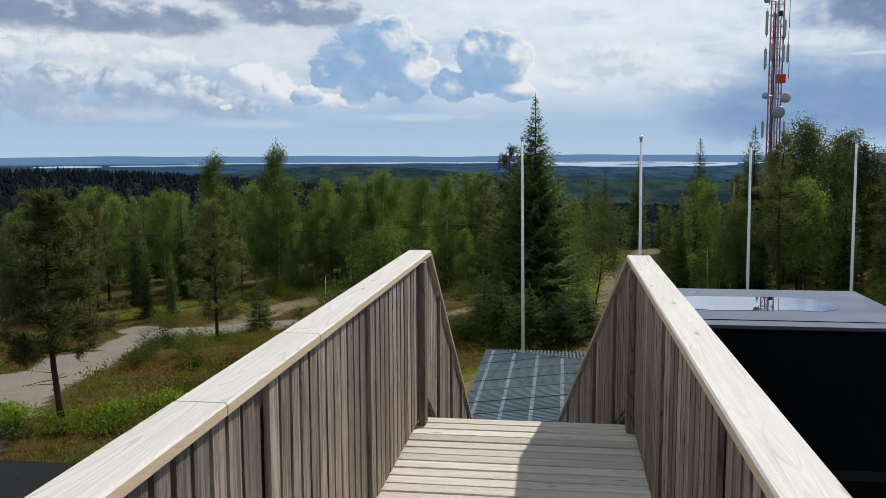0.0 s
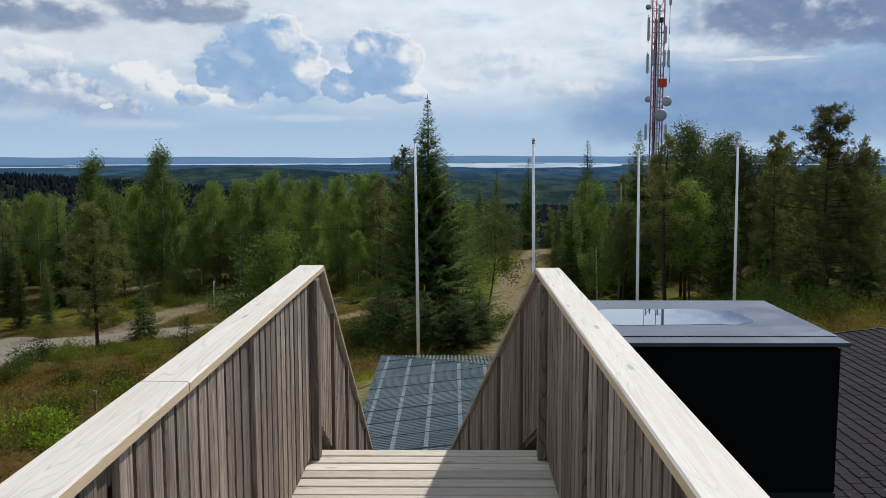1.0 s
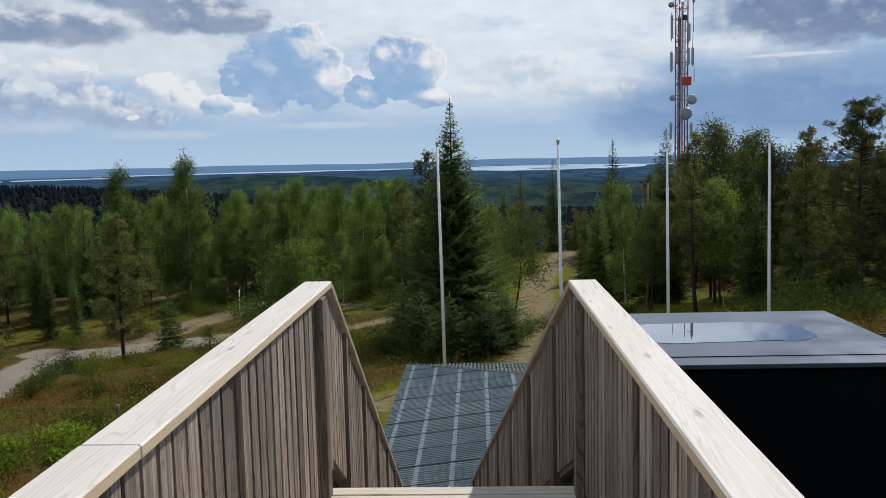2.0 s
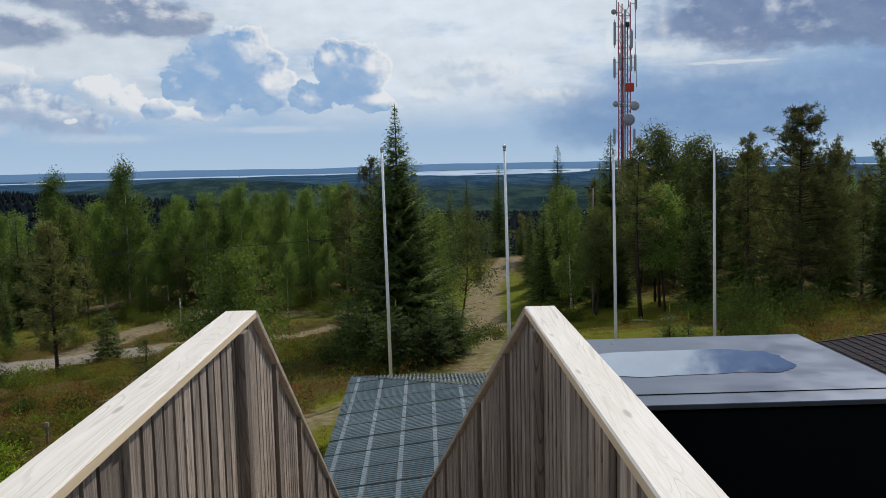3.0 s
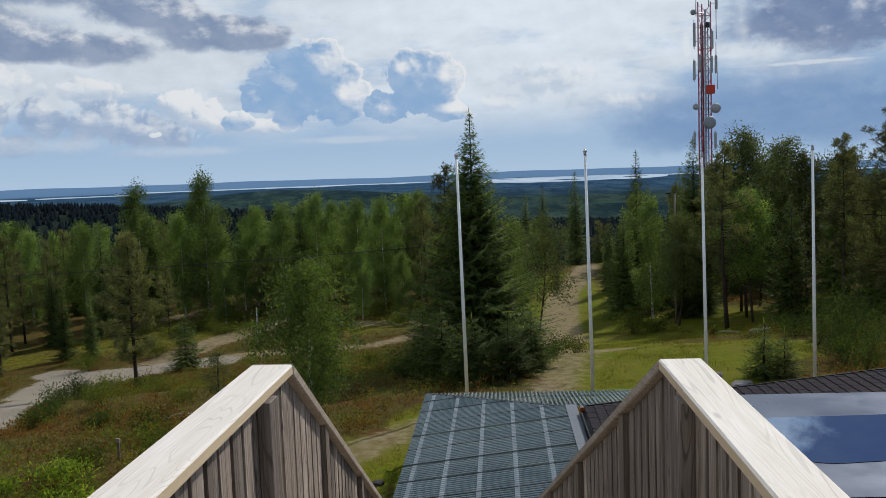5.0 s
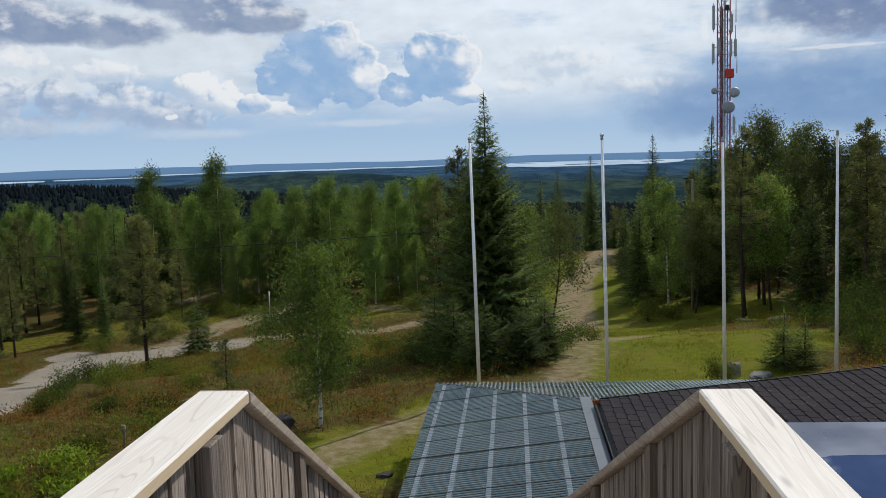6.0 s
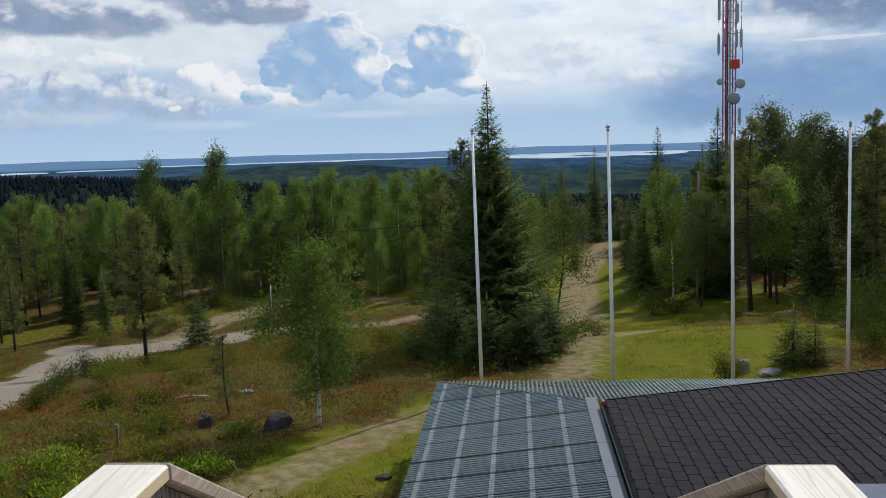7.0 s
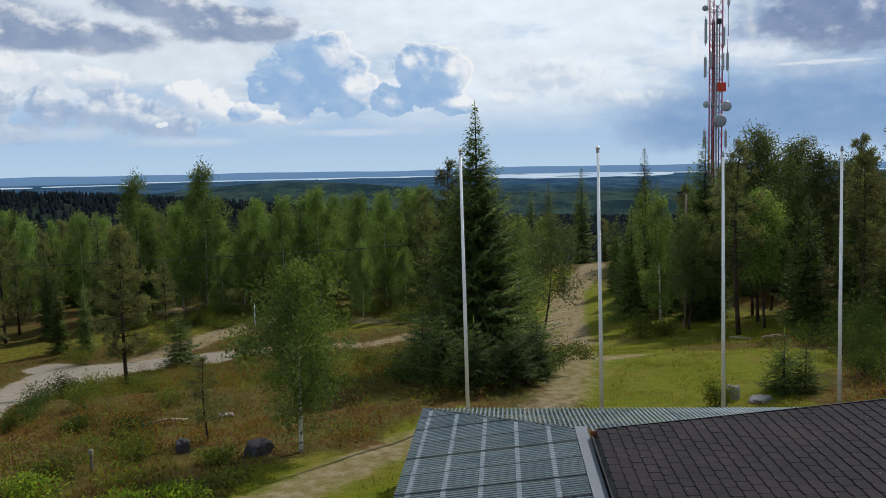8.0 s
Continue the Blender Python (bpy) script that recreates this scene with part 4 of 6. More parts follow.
# ---- flat felt roof of the lower wing ----
def build_wing():
    w = empty("lower_wing", (-7, 7, -5.3), "low flat-roofed wing with black roofing felt", "building")
    def loc(ob):
        ob.location = (7, -7, 5.3)
        return ob
    loc(part("flat_roof", box_bm(-13.0, -2.6, 3.0, 11.9, -3.2, -3.0, 0.02), M_FELT, w, "black felt roof"))
    for q in ((-12.7, -2.9, 11.4, 11.6), (-12.7, -2.9, 3.3, 3.5), (-12.7, -12.5, 3.51, 11.39), (-3.1, -2.9, 3.51, 11.39)):
        loc(part("wall", box_bm(*q, -6.2, -3.2), M_WALL, w))


build_wing()


# ---- flagpoles ----
def build_pole(x, y, top, ball):
    z0 = gz(x, y)
    pole = empty("flagpole", (x, y, z0), "tall white fibreglass flagpole in the grass", "flagpole", "row of flagpoles")
    h = top - z0
    bm = bmesh.new()
    tube_bm((0, 0, 0.0), (0, 0, h - 0.12), 0.062, 0.036, 14, bm)
    part("shaft", bm, M_WHITE, pole)
    part("base_hinge", box_bm(-0.09, 0.09, -0.09, 0.09, -0.15, 0.06, 0.01), M_STEEL, pole)
    part("collar", tube_bm((0, 0, h - 0.16), (0, 0, h - 0.07), 0.045, 0.045, 12), M_STEEL, pole)
    pole.rotation_euler = (0, radians(-0.65), 0)
    if not ball:
        part("cap", tube_bm((0, 0, h - 0.07), (0, 0, h), 0.038, 0.03, 12), M_STEEL, pole, "dull grey end cap")
        return
    bm = bmesh.new()
    bmesh.ops.create_uvsphere(bm, u_segments=14, v_segments=8, radius=0.065)
    for f in bm.faces:
        f.smooth = True
    bmesh.ops.translate(bm, verts=bm.verts, vec=(0, 0, h - 0.02))
    part("ball", bm, M_BALL, pole, "shiny pale ball finial")
    part("halyard", tube_bm((0.06, -0.03, 0.9), (0.045, -0.02, h - 0.15), 0.004, 0.004, 4), M_WHITE, pole)


M_BALL = plain("ball_metal", (0.75, 0.75, 0.72), 0.25, 0.7, 0.05)
for x, y, top, ball in ((-1.075, 30.2, 2.29, True), (2.945, 30.2, 2.265, True), (6.53, 30.2, 2.07, False), (9.875, 30.2, 2.16, False)):
    build_pole(x, y, top, ball)


# ---- trees ----
def rhombs(base, tip, side, wide=0.5):
    """Many pointed leaves at once: from base to tip, with a half width vector each. Returns verts and quads."""
    mid = base + (tip - base) * 0.45
    v = np.stack([base, mid + side * wide, tip, mid - side * wide], 1).reshape(-1, 3)
    f = np.arange(len(v)).reshape(-1, 4)
    return v, f


def unit(v):
    return v / np.maximum(np.linalg.norm(v, axis=-1, keepdims=True), 1e-9)


def big_mesh(name, v, f, mat):
    me = bpy.data.meshes.new(name)
    me.vertices.add(len(v))
    me.vertices.foreach_set("co", v.astype(np.float32).ravel())
    n = f.shape[1]
    me.loops.add(f.size)
    me.loops.foreach_set("vertex_index", f.astype(np.int32).ravel())
    me.polygons.add(len(f))
    me.polygons.foreach_set("loop_start", np.arange(0, f.size, n, dtype=np.int32))
    me.polygons.foreach_set("loop_total", np.full(len(f), n, dtype=np.int32))
    me.materials.append(mat)
    me.update(calc_edges=True)
    me.validate()
    return me


def limb(bm, pts, r0, r1, n=6):
    """A bent, tapering limb through the points."""
    pts = [Vector(p) for p in pts]
    rings = []
    for k, p in enumerate(pts):
        d = (pts[min(k + 1, len(pts) - 1)] - pts[max(k - 1, 0)]).normalized()
        s = d.orthogonal().normalized()
        u = d.cross(s)
        r = r0 + (r1 - r0) * k / (len(pts) - 1)
        rings.append([bm.verts.new(p + s * r * math.cos(2 * math.pi * i / n) + u * r * math.sin(2 * math.pi * i / n)) for i in range(n)])
    for a, b in zip(rings, rings[1:]):
        for i in range(n):
            bm.faces.new((a[i], a[(i + 1) % n], b[(i + 1) % n], b[i])).smooth = True
    bm.faces.new(rings[0][::-1])
    bm.faces.new(rings[-1])


def spruce(name, H, R, seed, whorls, per, density, size=1.0, label="dark green Norway spruce", lean=0.88):
    rg = np.random.default_rng(seed)
    tree = empty(name, (0, 0, 0), label, "tree")
    bm = bmesh.new()
    limb(bm, [(0, 0, -0.3), (0, 0, H * 0.5), (0.02, 0, H * 0.995)], 0.013 * H + 0.03, 0.008, 8)
    B, T, S = [], [], []
    for k in range(whorls):
        q = (k + 0.5) / whorls
        h0 = H * (0.03 + 0.965 * q)
        nb = per if q < 0.62 else max(4, int(per * 0.72))
        a0 = rg.uniform(0, 6.28)
        for b in range(nb):
            ang = a0 + b * 2 * math.pi / nb + rg.normal(0, 0.22)
            L = R * (1 - q) ** lean * rg.uniform(0.55, 1.18) + 0.05 + 0.16 * min(1, 4 * (1 - q))
            h = h0 + rg.normal(0, 0.2 * H / whorls)
            slope = -0.42 + 0.95 * q + rg.normal(0, 0.08)
            n = max(2, int(L * density))
            s = (np.arange(n) + rg.uniform(0.1, 0.9, n)) / n
            s = 0.12 + 0.88 * s
            out = np.array([math.cos(ang), math.sin(ang), 0.0])
            perp = np.array([-math.sin(ang), math.cos(ang), 0.0])
            curve = slope * s * L + 0.16 * L * s * s - 0.10 * L * np.sin(s * 3.14)
            P = out[None] * (s * L)[:, None] + np.array([0, 0, 1])[None] * (h + curve)[:, None]
            if L > 0.7 and density > 7:
                tip = out * L + np.array([0, 0, h + slope * L + 0.16 * L])
                limb(bm, [(0, 0, h), tuple((out * L * 0.5) + np.array([0, 0, h + slope * L * 0.5 - 0.05 * L])), tuple(tip)], 0.006 + 0.007 * L, 0.004, 3)
            for sgn in (-1, 1):
                ln = size * (0.14 + 0.26 * (1 - s) * min(L, 1.6)) * rg.uniform(0.7, 1.25, n)
                d = out[None] * rg.uniform(0.45, 0.85, n)[:, None] + perp[None] * sgn * rg.uniform(0.5, 0.95, n)[:, None]
                d = d + np.array([0, 0, 1])[None] * rg.normal(-0.32, 0.22, n)[:, None]
                d = unit(d)
                sd = unit(np.cross(d, np.array([0.2, 0.1, 1.0])[None] + rg.normal(0, 0.35, (n, 3))))
                B.append(P)
                T.append(P + d * ln[:, None])
                S.append(sd * (ln * 0.25)[:, None])
        if q > 0.9:
            P = np.array([[0, 0, h0]])
            d = np.array([[0, 0, 1.0]])
            B.append(P)
            T.append(P + d * 0.35)
            S.append(np.array([[0.04, 0, 0]]))
    v, f = rhombs(np.concatenate(B), np.concatenate(T), np.concatenate(S))
    part("trunk", bm, M_BARK, tree)
    part("crown", big_mesh("crown", v, f, M_SPRUCE), None, tree)
    return tree


def birch(name, H, W, seed, limbs, leaves, leaf, low=0.22, label="birch with a pale trunk and light green leaves", bend=0.25, shape=0.38, bark=None, leaf_mat=None):
    rg = np.random.default_rng(seed)
    tree = empty(name, (0, 0, 0), label, "tree")
    bm = bmesh.new()
    bx, by = rg.normal(0, bend, 2)
    def trunk_at(q):
        return np.array([bx * math.sin(q * 2.2), by * math.sin(q * 2.6), H * q])
    r0 = 0.008 * H + 0.025
    limb(bm, [tuple(trunk_at(q)) for q in np.linspace(-0.03, 0.80, 9)], r0, 0.012, 7)
    twigs = bmesh.new()
    limb(twigs, [tuple(trunk_at(q)) for q in (0.80, 0.9, 0.97)], 0.012, 0.005, 5)
    pts, wts = [], []
    for k in range(limbs):
        q = low + (0.97 - low) * (k + rg.uniform(0, 1)) / limbs
        env = W * (math.sin(math.pi * min(1, max(0.02, ((q - low * 0.7) / (1.04 - low * 0.7)) ** (shape * 1.6)))) ** 0.8) + 0.12
        ang = rg.uniform(0, 6.28)
        L = env * rg.uniform(0.6, 1.15)
        o = np.array([math.cos(ang), math.sin(ang), 0.0])
        p0 = trunk_at(q)
        rise = rg.uniform(0.35, 0.95) * L
        p1 = p0 + o * L * 0.5 + np.array([0, 0, rise * 0.6])
        p2 = p0 + o * L + np.array([0, 0, rise * (0.8 if rg.random() < 0.5 else 0.55)])
        limb(twigs, [tuple(p0), tuple(p1), tuple(p2)], max(0.006, r0 * 0.26 * (1 - q * 0.6)), 0.003, 3)
        for j in range(4):
            s = rg.uniform(0.3, 1.05)
            c = p0 * (1 - s) ** 2 + 2 * p1 * s * (1 - s) + p2 * s * s if s <= 1 else p2
            c = c + rg.normal(0, 0.13 * L + 0.05, 3)
            pts.append(c)
            wts.append(0.4 + L)
    pts, wts = np.array(pts), np.array(wts)
    pick = rg.choice(len(pts), leaves, p=wts / wts.sum())
    P = pts[pick]
    spread = 0.075 * W + 0.05
    P = P + rg.normal(0, 1, (leaves, 3)) * np.array([spread, spread, spread * 1.25]) - np.array([0, 0, 1.0]) * np.abs(rg.normal(0, spread, leaves))[:, None]
    d = unit(rg.normal(0, 1, (leaves, 3)) + np.array([0, 0, -0.55]))
    ln = leaf * rg.uniform(0.65, 1.3, leaves)
    sd = unit(np.cross(d, rg.normal(0, 1, (leaves, 3)))) * (ln * 0.42)[:, None]
    v, f = rhombs(P, P + d * ln[:, None], sd)
    part("trunk", bm, bark or M_BIRCHBARK, tree, "dark old trunk" if bark else "pale trunk with black patches")
    part("branchwork", twigs, M_BARK, tree)
    part("crown", big_mesh("crown", v, f, leaf_mat or M_BIRCH), None, tree)
    return tree


def pine(name, H, W, seed, limbs, needles, size, low=0.3, label="Scots pine with a bare reddish lower trunk", flat=0.6):
    rg = np.random.default_rng(seed)
    tree = empty(name, (0, 0, 0), label, "tree")
    bm = bmesh.new()
    bx, by = rg.normal(0, 0.12, 2)
    def trunk_at(q):
        return np.array([bx * math.sin(q * 3), by * math.sin(q * 2.4), H * q])
    r0 = 0.011 * H + 0.03 * min(1.0, H / 6) ** 2
    limb(bm, [tuple(trunk_at(q)) for q in np.linspace(-0.03, 0.97, 8)], r0, 0.015, 8)
    B, T, S = [], [], []
    for k in range(limbs):
        q = low + (0.985 - low) * (k + rg.uniform(0, 1)) / limbs
        u = (q - low) / (1 - low)
        env = W * (0.55 + 0.45 * math.sin(math.pi * min(1, u * 0.75 + 0.2))) * (1 - u ** 3 * 0.75)
        ang = rg.uniform(0, 6.28)
        L = env * rg.uniform(0.55, 1.1)
        o = np.array([math.cos(ang), math.sin(ang), 0.0])
        p0 = trunk_at(q)
        up = rg.uniform(-0.08, 0.35) * L + 0.25 * L * u
        p1 = p0 + o * L * 0.55 + np.array([0, 0, up * 0.3])
        p2 = p0 + o * L + np.array([0, 0, up])
        limb(bm, [tuple(p0), tuple(p1), tuple(p2)], max(0.006, r0 * 0.34 * (1 - q * 0.5)), 0.005, 4)
        nc = 3 + int(L * 3.0)
        for j in range(nc):
            s = rg.uniform(0.35, 1.0)
            c = p0 + (p2 - p0) * s + np.array([0, 0, -0.1 * L * math.sin(s * 3)]) + rg.normal(0, 0.16 * L * s + 0.03, 3) * np.array([1, 1, flat])
            n = needles
            d = unit(rg.normal(0, 1, (n, 3)) + o[None] * 0.5 + np.array([0, 0, 0.45]))
            ln = size * rg.uniform(0.7, 1.3, n)
            P = c[None] + rg.normal(0, size * 0.35, (n, 3))
            B.append(P)
            T.append(P + d * ln[:, None])
            S.append(unit(np.cross(d, rg.normal(0, 1, (n, 3)))) * (ln * 0.17)[:, None])
    # dead twigs under the crown
    for k in range(7):
        q = rg.uniform(low * 0.45, low + 0.08)
        ang = rg.uniform(0, 6.28)
        L = rg.uniform(0.3, 0.75) * W * 0.7
        p0 = trunk_at(q)
        p2 = p0 + np.array([math.cos(ang) * L, math.sin(ang) * L, rg.uniform(-0.25, 0.1) * L])
        limb(bm, [tuple(p0), tuple((p0 + p2) / 2 + rg.normal(0, 0.04, 3)), tuple(p2)], 0.014, 0.004, 3)
    v, f = rhombs(np.concatenate(B), np.concatenate(T), np.concatenate(S))
    part("trunk", bm, M_PINEBARK, tree)
    part("crown", big_mesh("crown", v, f, M_PINE), None, tree)
    return tree


def stand(tree, x, y, turn=0.0, scale=1.0, wide=None, dz=0.0):
    """Sets a tree on the ground."""
    tree.location = (x, y, gz(x, y) + dz)
    tree.rotation_euler = (0, 0, turn)
    w = scale if wide is None else wide
    tree.scale = (w, w, scale)
    return tree


def plant(src, x, y, turn, scale, wide, label="", group=""):
    m = Matrix.LocRotScale((x, y, gz(x, y)), Euler((0, 0, turn)), (wide, wide, scale))
    ob = copy_thing(src, m @ Matrix.Diagonal((1 / src.scale[0], 1 / src.scale[1], 1 / src.scale[2], 1)))
    return tagged(ob, label, group=group)


# single trees that stand out
stand(spruce("spruce_tree", 10.9, 4.2, 11, 50, 13, 17, 1.1, "tall dark spruce with a pointed top beside the flagpoles", 1.28), -1.03, 40.6)
stand(pine("pine_tree", 9.2, 1.3, 12, 50, 30, 0.18, 0.35, "gnarled dark pine close behind the tall spruce"), -2.35, 43.0)
stand(birch("birch_tree", 8.1, 2.0, 13, 44, 9000, 0.14, 0.34, "old crooked birch beside the dirt track", 0.35, 0.42, M_BARK, M_OLDBIRCH), 2.1, 54.7)
stand(birch("birch_tree", 7.2, 1.25, 111, 70, 13000, 0.12, 0.06, "bushy green birch crowded against the tall spruce", 0.15), 0.75, 47.6)
stand(birch("birch_tree", 5.1, 1.42, 14, 80, 21000, 0.090, 0.20, "young birch with a white trunk on the heath", 0.08, 0.29, None, M_YOUNGBIRCH), -5.4, 26.7)
stand(pine("pine_tree", 6.1, 1.7, 15, 84, 56, 0.17, 0.32, "slender pine with thin dark crown on the heath"), -12.6, 20.3)
stand(pine("pine_tree", 8.6, 1.8, 16, 70, 42, 0.21, 0.20, "dark pine with a bare trunk beside the gravel road"), -19.7, 48.0)
stand(spruce("spruce_tree", 3.9, 1.9, 17, 17, 8, 12, 1.1, "small dense spruce beside the gravel road"), -22.1, 62.0)
stand(pine("pine_tree", 2.5, 0.60, 18, 28, 20, 0.12, 0.22, "thin sparse pine sapling on the heath"), -8.6, 28.6)
stand(pine("pine_tree", 10.7, 3.3, 19, 120, 44, 0.19, 0.16, "broad brownish pine with a dense crown"), 19.6, 46.0)
stand(pine("pine_tree", 9.0, 1.3, 191, 46, 34, 0.18, 0.42, "slim pine with a bare lower trunk"), 17.3, 47.6)
stand(birch("birch_tree", 12.9, 2.6, 20, 110, 36000, 0.165, 0.22, "tall old birch at the edge of the wood", 0.3, 0.38, M_BARK, M_OLDBIRCH), 17.1, 64.0)
stand(birch("birch_tree", 12.2, 2.0, 21, 100, 30000, 0.165, 0.16, "tall leafy birch at the edge of the wood", 0.3, 0.38, M_BARK, M_OLDBIRCH), 20.2, 66.0)
stand(birch("birch_tree", 8.6, 1.9, 22, 70, 13000, 0.16, 0.34, "leafy birch before darker trees", 0.3, 0.38, M_BARK), 16.4, 60.0)
stand(spruce("spruce_tree", 12.9, 2.7, 23, 56, 10, 11, 1.2, "tall dark spruce at the edge of the wood"), 14.2, 67.0)
stand(spruce("spruce_tree", 8.4, 1.9, 241, 40, 10, 11, 1.1, "dark spruce beside the dirt track"), 9.4, 69.0)
stand(birch("birch_tree", 9.2, 1.5, 242, 60, 12000, 0.15, 0.08, "light green birch between dark spruces", 0.2), 11.2, 67.0)
stand(spruce("spruce_tree", 10.2, 2.6, 24, 44, 10, 10, 1.2, "broad dark spruce beside the dirt track"), 11.2, 74.0)
stand(spruce("spruce_tree", 7.4, 1.7, 25, 36, 9, 11, 1.1, "dark spruce at the edge of the lawn"), 15.6, 50.0)
stand(spruce("spruce_tree", 1.9, 0.85, 26, 14, 10, 22, 0.62, "small bushy spruce sapling beside the rocks"), 8.95, 32.4)
stand(spruce("spruce_tree", 1.5, 0.75, 27, 12, 10, 22, 0.62, "small bushy spruce sapling beside the rocks"), 9.7, 32.6)

for k, (x, y, h, w) in enumerate(((-3.1, 37.4, 2.6, 1.3), (-2.2, 35.4, 2.6, 1.35), (-1.0, 34.2, 2.4, 1.4), (0.3, 34.2, 2.2, 1.35), (1.2, 35.8, 2.2, 1.2))):
    stand(spruce("spruce_tree", h, w, 120 + k, 15, 10, 18, 0.8, "young dark spruce at the foot of the tall one"), x, y)
# trees of the wood: a few kinds, set down again and again
WOOD = {
    "birch": [birch("birch_tree", 11.0, 2.0, 31 + k, 95, 21000, 0.165, 0.06, "slim green birch in a mixed wood", 0.25) for k in range(4)],
    "spruce": [spruce("spruce_tree", 11.0, 2.1, 41 + k, 40, 9, 8.0, 1.35, "dark spruce in a mixed wood") for k in range(3)],
    "pine": [pine("pine_tree", 10.5, 1.9, 51 + k, 46, 26, 0.27, 0.22, "pine in a mixed wood") for k in range(3)],
    "tall": [pine("pine_tree", 11.5, 1.9, 91 + k, 48, 30, 0.24, 0.34, "tall pine with a bare lower trunk") for k in range(2)],
    "grown": [birch("birch_tree", 11.0, 2.2, 95 + k, 80, 18000, 0.17, 0.28, "grown birch with a bare lower trunk", 0.3, 0.38, M_BARK, M_OLDBIRCH) for k in range(2)],
}
BACK = {
    "birch": [birch("birch_tree", 11.0, 2.2, 61 + k, 70, 9000, 0.25, 0.06, "slim green birch in a mixed wood", 0.25) for k in range(2)],
    "spruce": [spruce("spruce_tree", 11.0, 2.3, 71 + k, 30, 8, 5.0, 2.0, "dark spruce in a mixed wood") for k in range(2)],
    "pine": [pine("pine_tree", 10.5, 2.0, 81, 36, 14, 0.42, 0.25, "pine in a mixed wood")],
}
HOME = iter([(-33, 92), (-26, 95), (-14, 89), (-8, 92), (-20, 90), (-38, 84), (-2, 88), (24, 56), (-44, 78), (27, 64), (21.5, 58.5), (14.0, 57), (20.3, 61.5), (25.5, 68), (-40, 120), (-20, 118), (-30, 125), (22, 110), (30, 105)])
for kinds in (WOOD, BACK):
    for src in [q for trees in kinds.values() for q in trees]:
        x, y = next(HOME)
        src.location = (x, y, gz(x, y))

def dist_to(x, y, pts):
    return float(seg_distance(np.array([x]), np.array([y]), pts)[0])


def right_side(x):
    return x > 6


def plant_wood():
    rg = random.Random(77)
    placed = [(-1.1, 44.4), (1.4, 40), (-5, 26), (-22.1, 62), (19.6, 46), (17.8, 64), (22.8, 67.5), (14.2, 67), (11.2, 74), (-19.7, 48)]
    count = 0
    for attempt in range(9000):
        if count >= 310:
            break
        az = math.radians(rg.uniform(-42, 34))
        r = rg.uniform(48, 140) if rg.random() < 0.8 else rg.uniform(60, 100)
        x, y = r * math.sin(az), r * math.cos(az)
        front = 91.0 + 3 * math.sin(x * 0.35) - (6 if x > -9 else 0)
        if x < 5.0:
            if x > -42 and y < front:
                continue
            if x <= -42 and (y < 62 or rg.random() < 0.5 and y < 86):
                continue
        else:
            if y < 50 and x < 17.5 + (50 - y) * 0.1:
                continue
            if y < 62 and x < 13.5:
                continue
            if y < 40:
                continue
        if y < 66 and 0.258 < x / (y - 4.7) < 0.395:
            continue
        if dist_to(x, y, PATH_B) < (4.4 if y > 60 else 6.5):
            continue
        gap = (2.7 if right_side(x) and y < 76 else 2.0) if y < 95 else 2.5
        if any((x - a) ** 2 + (y - b) ** 2 < gap * gap for a, b in placed):
            continue
        placed.append((x, y))
        p = rg.random()
        right = x > 6
        kind = "birch" if p < (0.12 if right else 0.46) else ("spruce" if p < (0.62 if right else 0.84) else "pine")
        if right and y < 76:
            kind = "grown" if p < 0.16 else ("tall" if p < 0.52 else "spruce")
        src = rg.choice((WOOD if y < 100 or kind in ("tall", "grown") else BACK)[kind])
        s = rg.uniform(0.60, 1.02)
        if right:
            s *= 0.94
            if y > 90:
                s *= 0.8
            if x < 10 + (y - 60) * 0.12:
                s *= 0.75
        elif y < 80 and rg.random() < 0.3:
            s *= 0.62
        if -6 < x < 10 and y > 80:
            s *= 0.72
        plant(src, x, y, rg.uniform(0, 6.28), s, s * rg.uniform(0.85, 1.15), group="trees of the mixed wood")
        count += 1
    # a few that rise over the others on the skyline
    for kind, x, y, s in (("birch", -30.5, 92, 1.36), ("birch", -37.5, 92, 1.30), ("spruce", -22.8, 98, 1.0), ("birch", -18.4, 91, 1.08), ("birch", -11.0, 86, 1.0), ("spruce", -52, 86, 1.05),
                          ("spruce", 5.6, 112, 0.95), ("spruce", 3.6, 116, 0.9), ("spruce", 10.4, 121, 1.15), ("spruce", -36.0, 72, 0.60), ("spruce", -33.2, 71, 0.52), ("spruce", -41, 80, 0.7), ("pine", -45, 82, 0.85), ("pine", -31, 82, 0.62), ("birch", -26.5, 85, 0.6), ("birch", -12.5, 81, 0.62), ("birch", -8.6, 80, 0.55), ("pine", -38, 66, 0.7), ("pine", -41.5, 70, 0.8), ("spruce", -44, 75, 0.8), ("spruce", 16.5, 108, 1.2), ("spruce", 17.0, 84, 0.95), ("spruce", 20.0, 86, 1.0), ("spruce", 23.6, 83, 0.95), ("spruce", 26.4, 85, 1.0), ("spruce", 29.5, 80, 0.95), ("spruce", 14.0, 85, 0.9), ("pine", 18.6, 80, 1.0), ("pine", 27, 58, 0.95), ("pine", 31, 60, 1.0)):
        plant(WOOD[kind][0], x, y, x * 1.7, s, s * 0.95, group="trees of the mixed wood")


plant_wood()


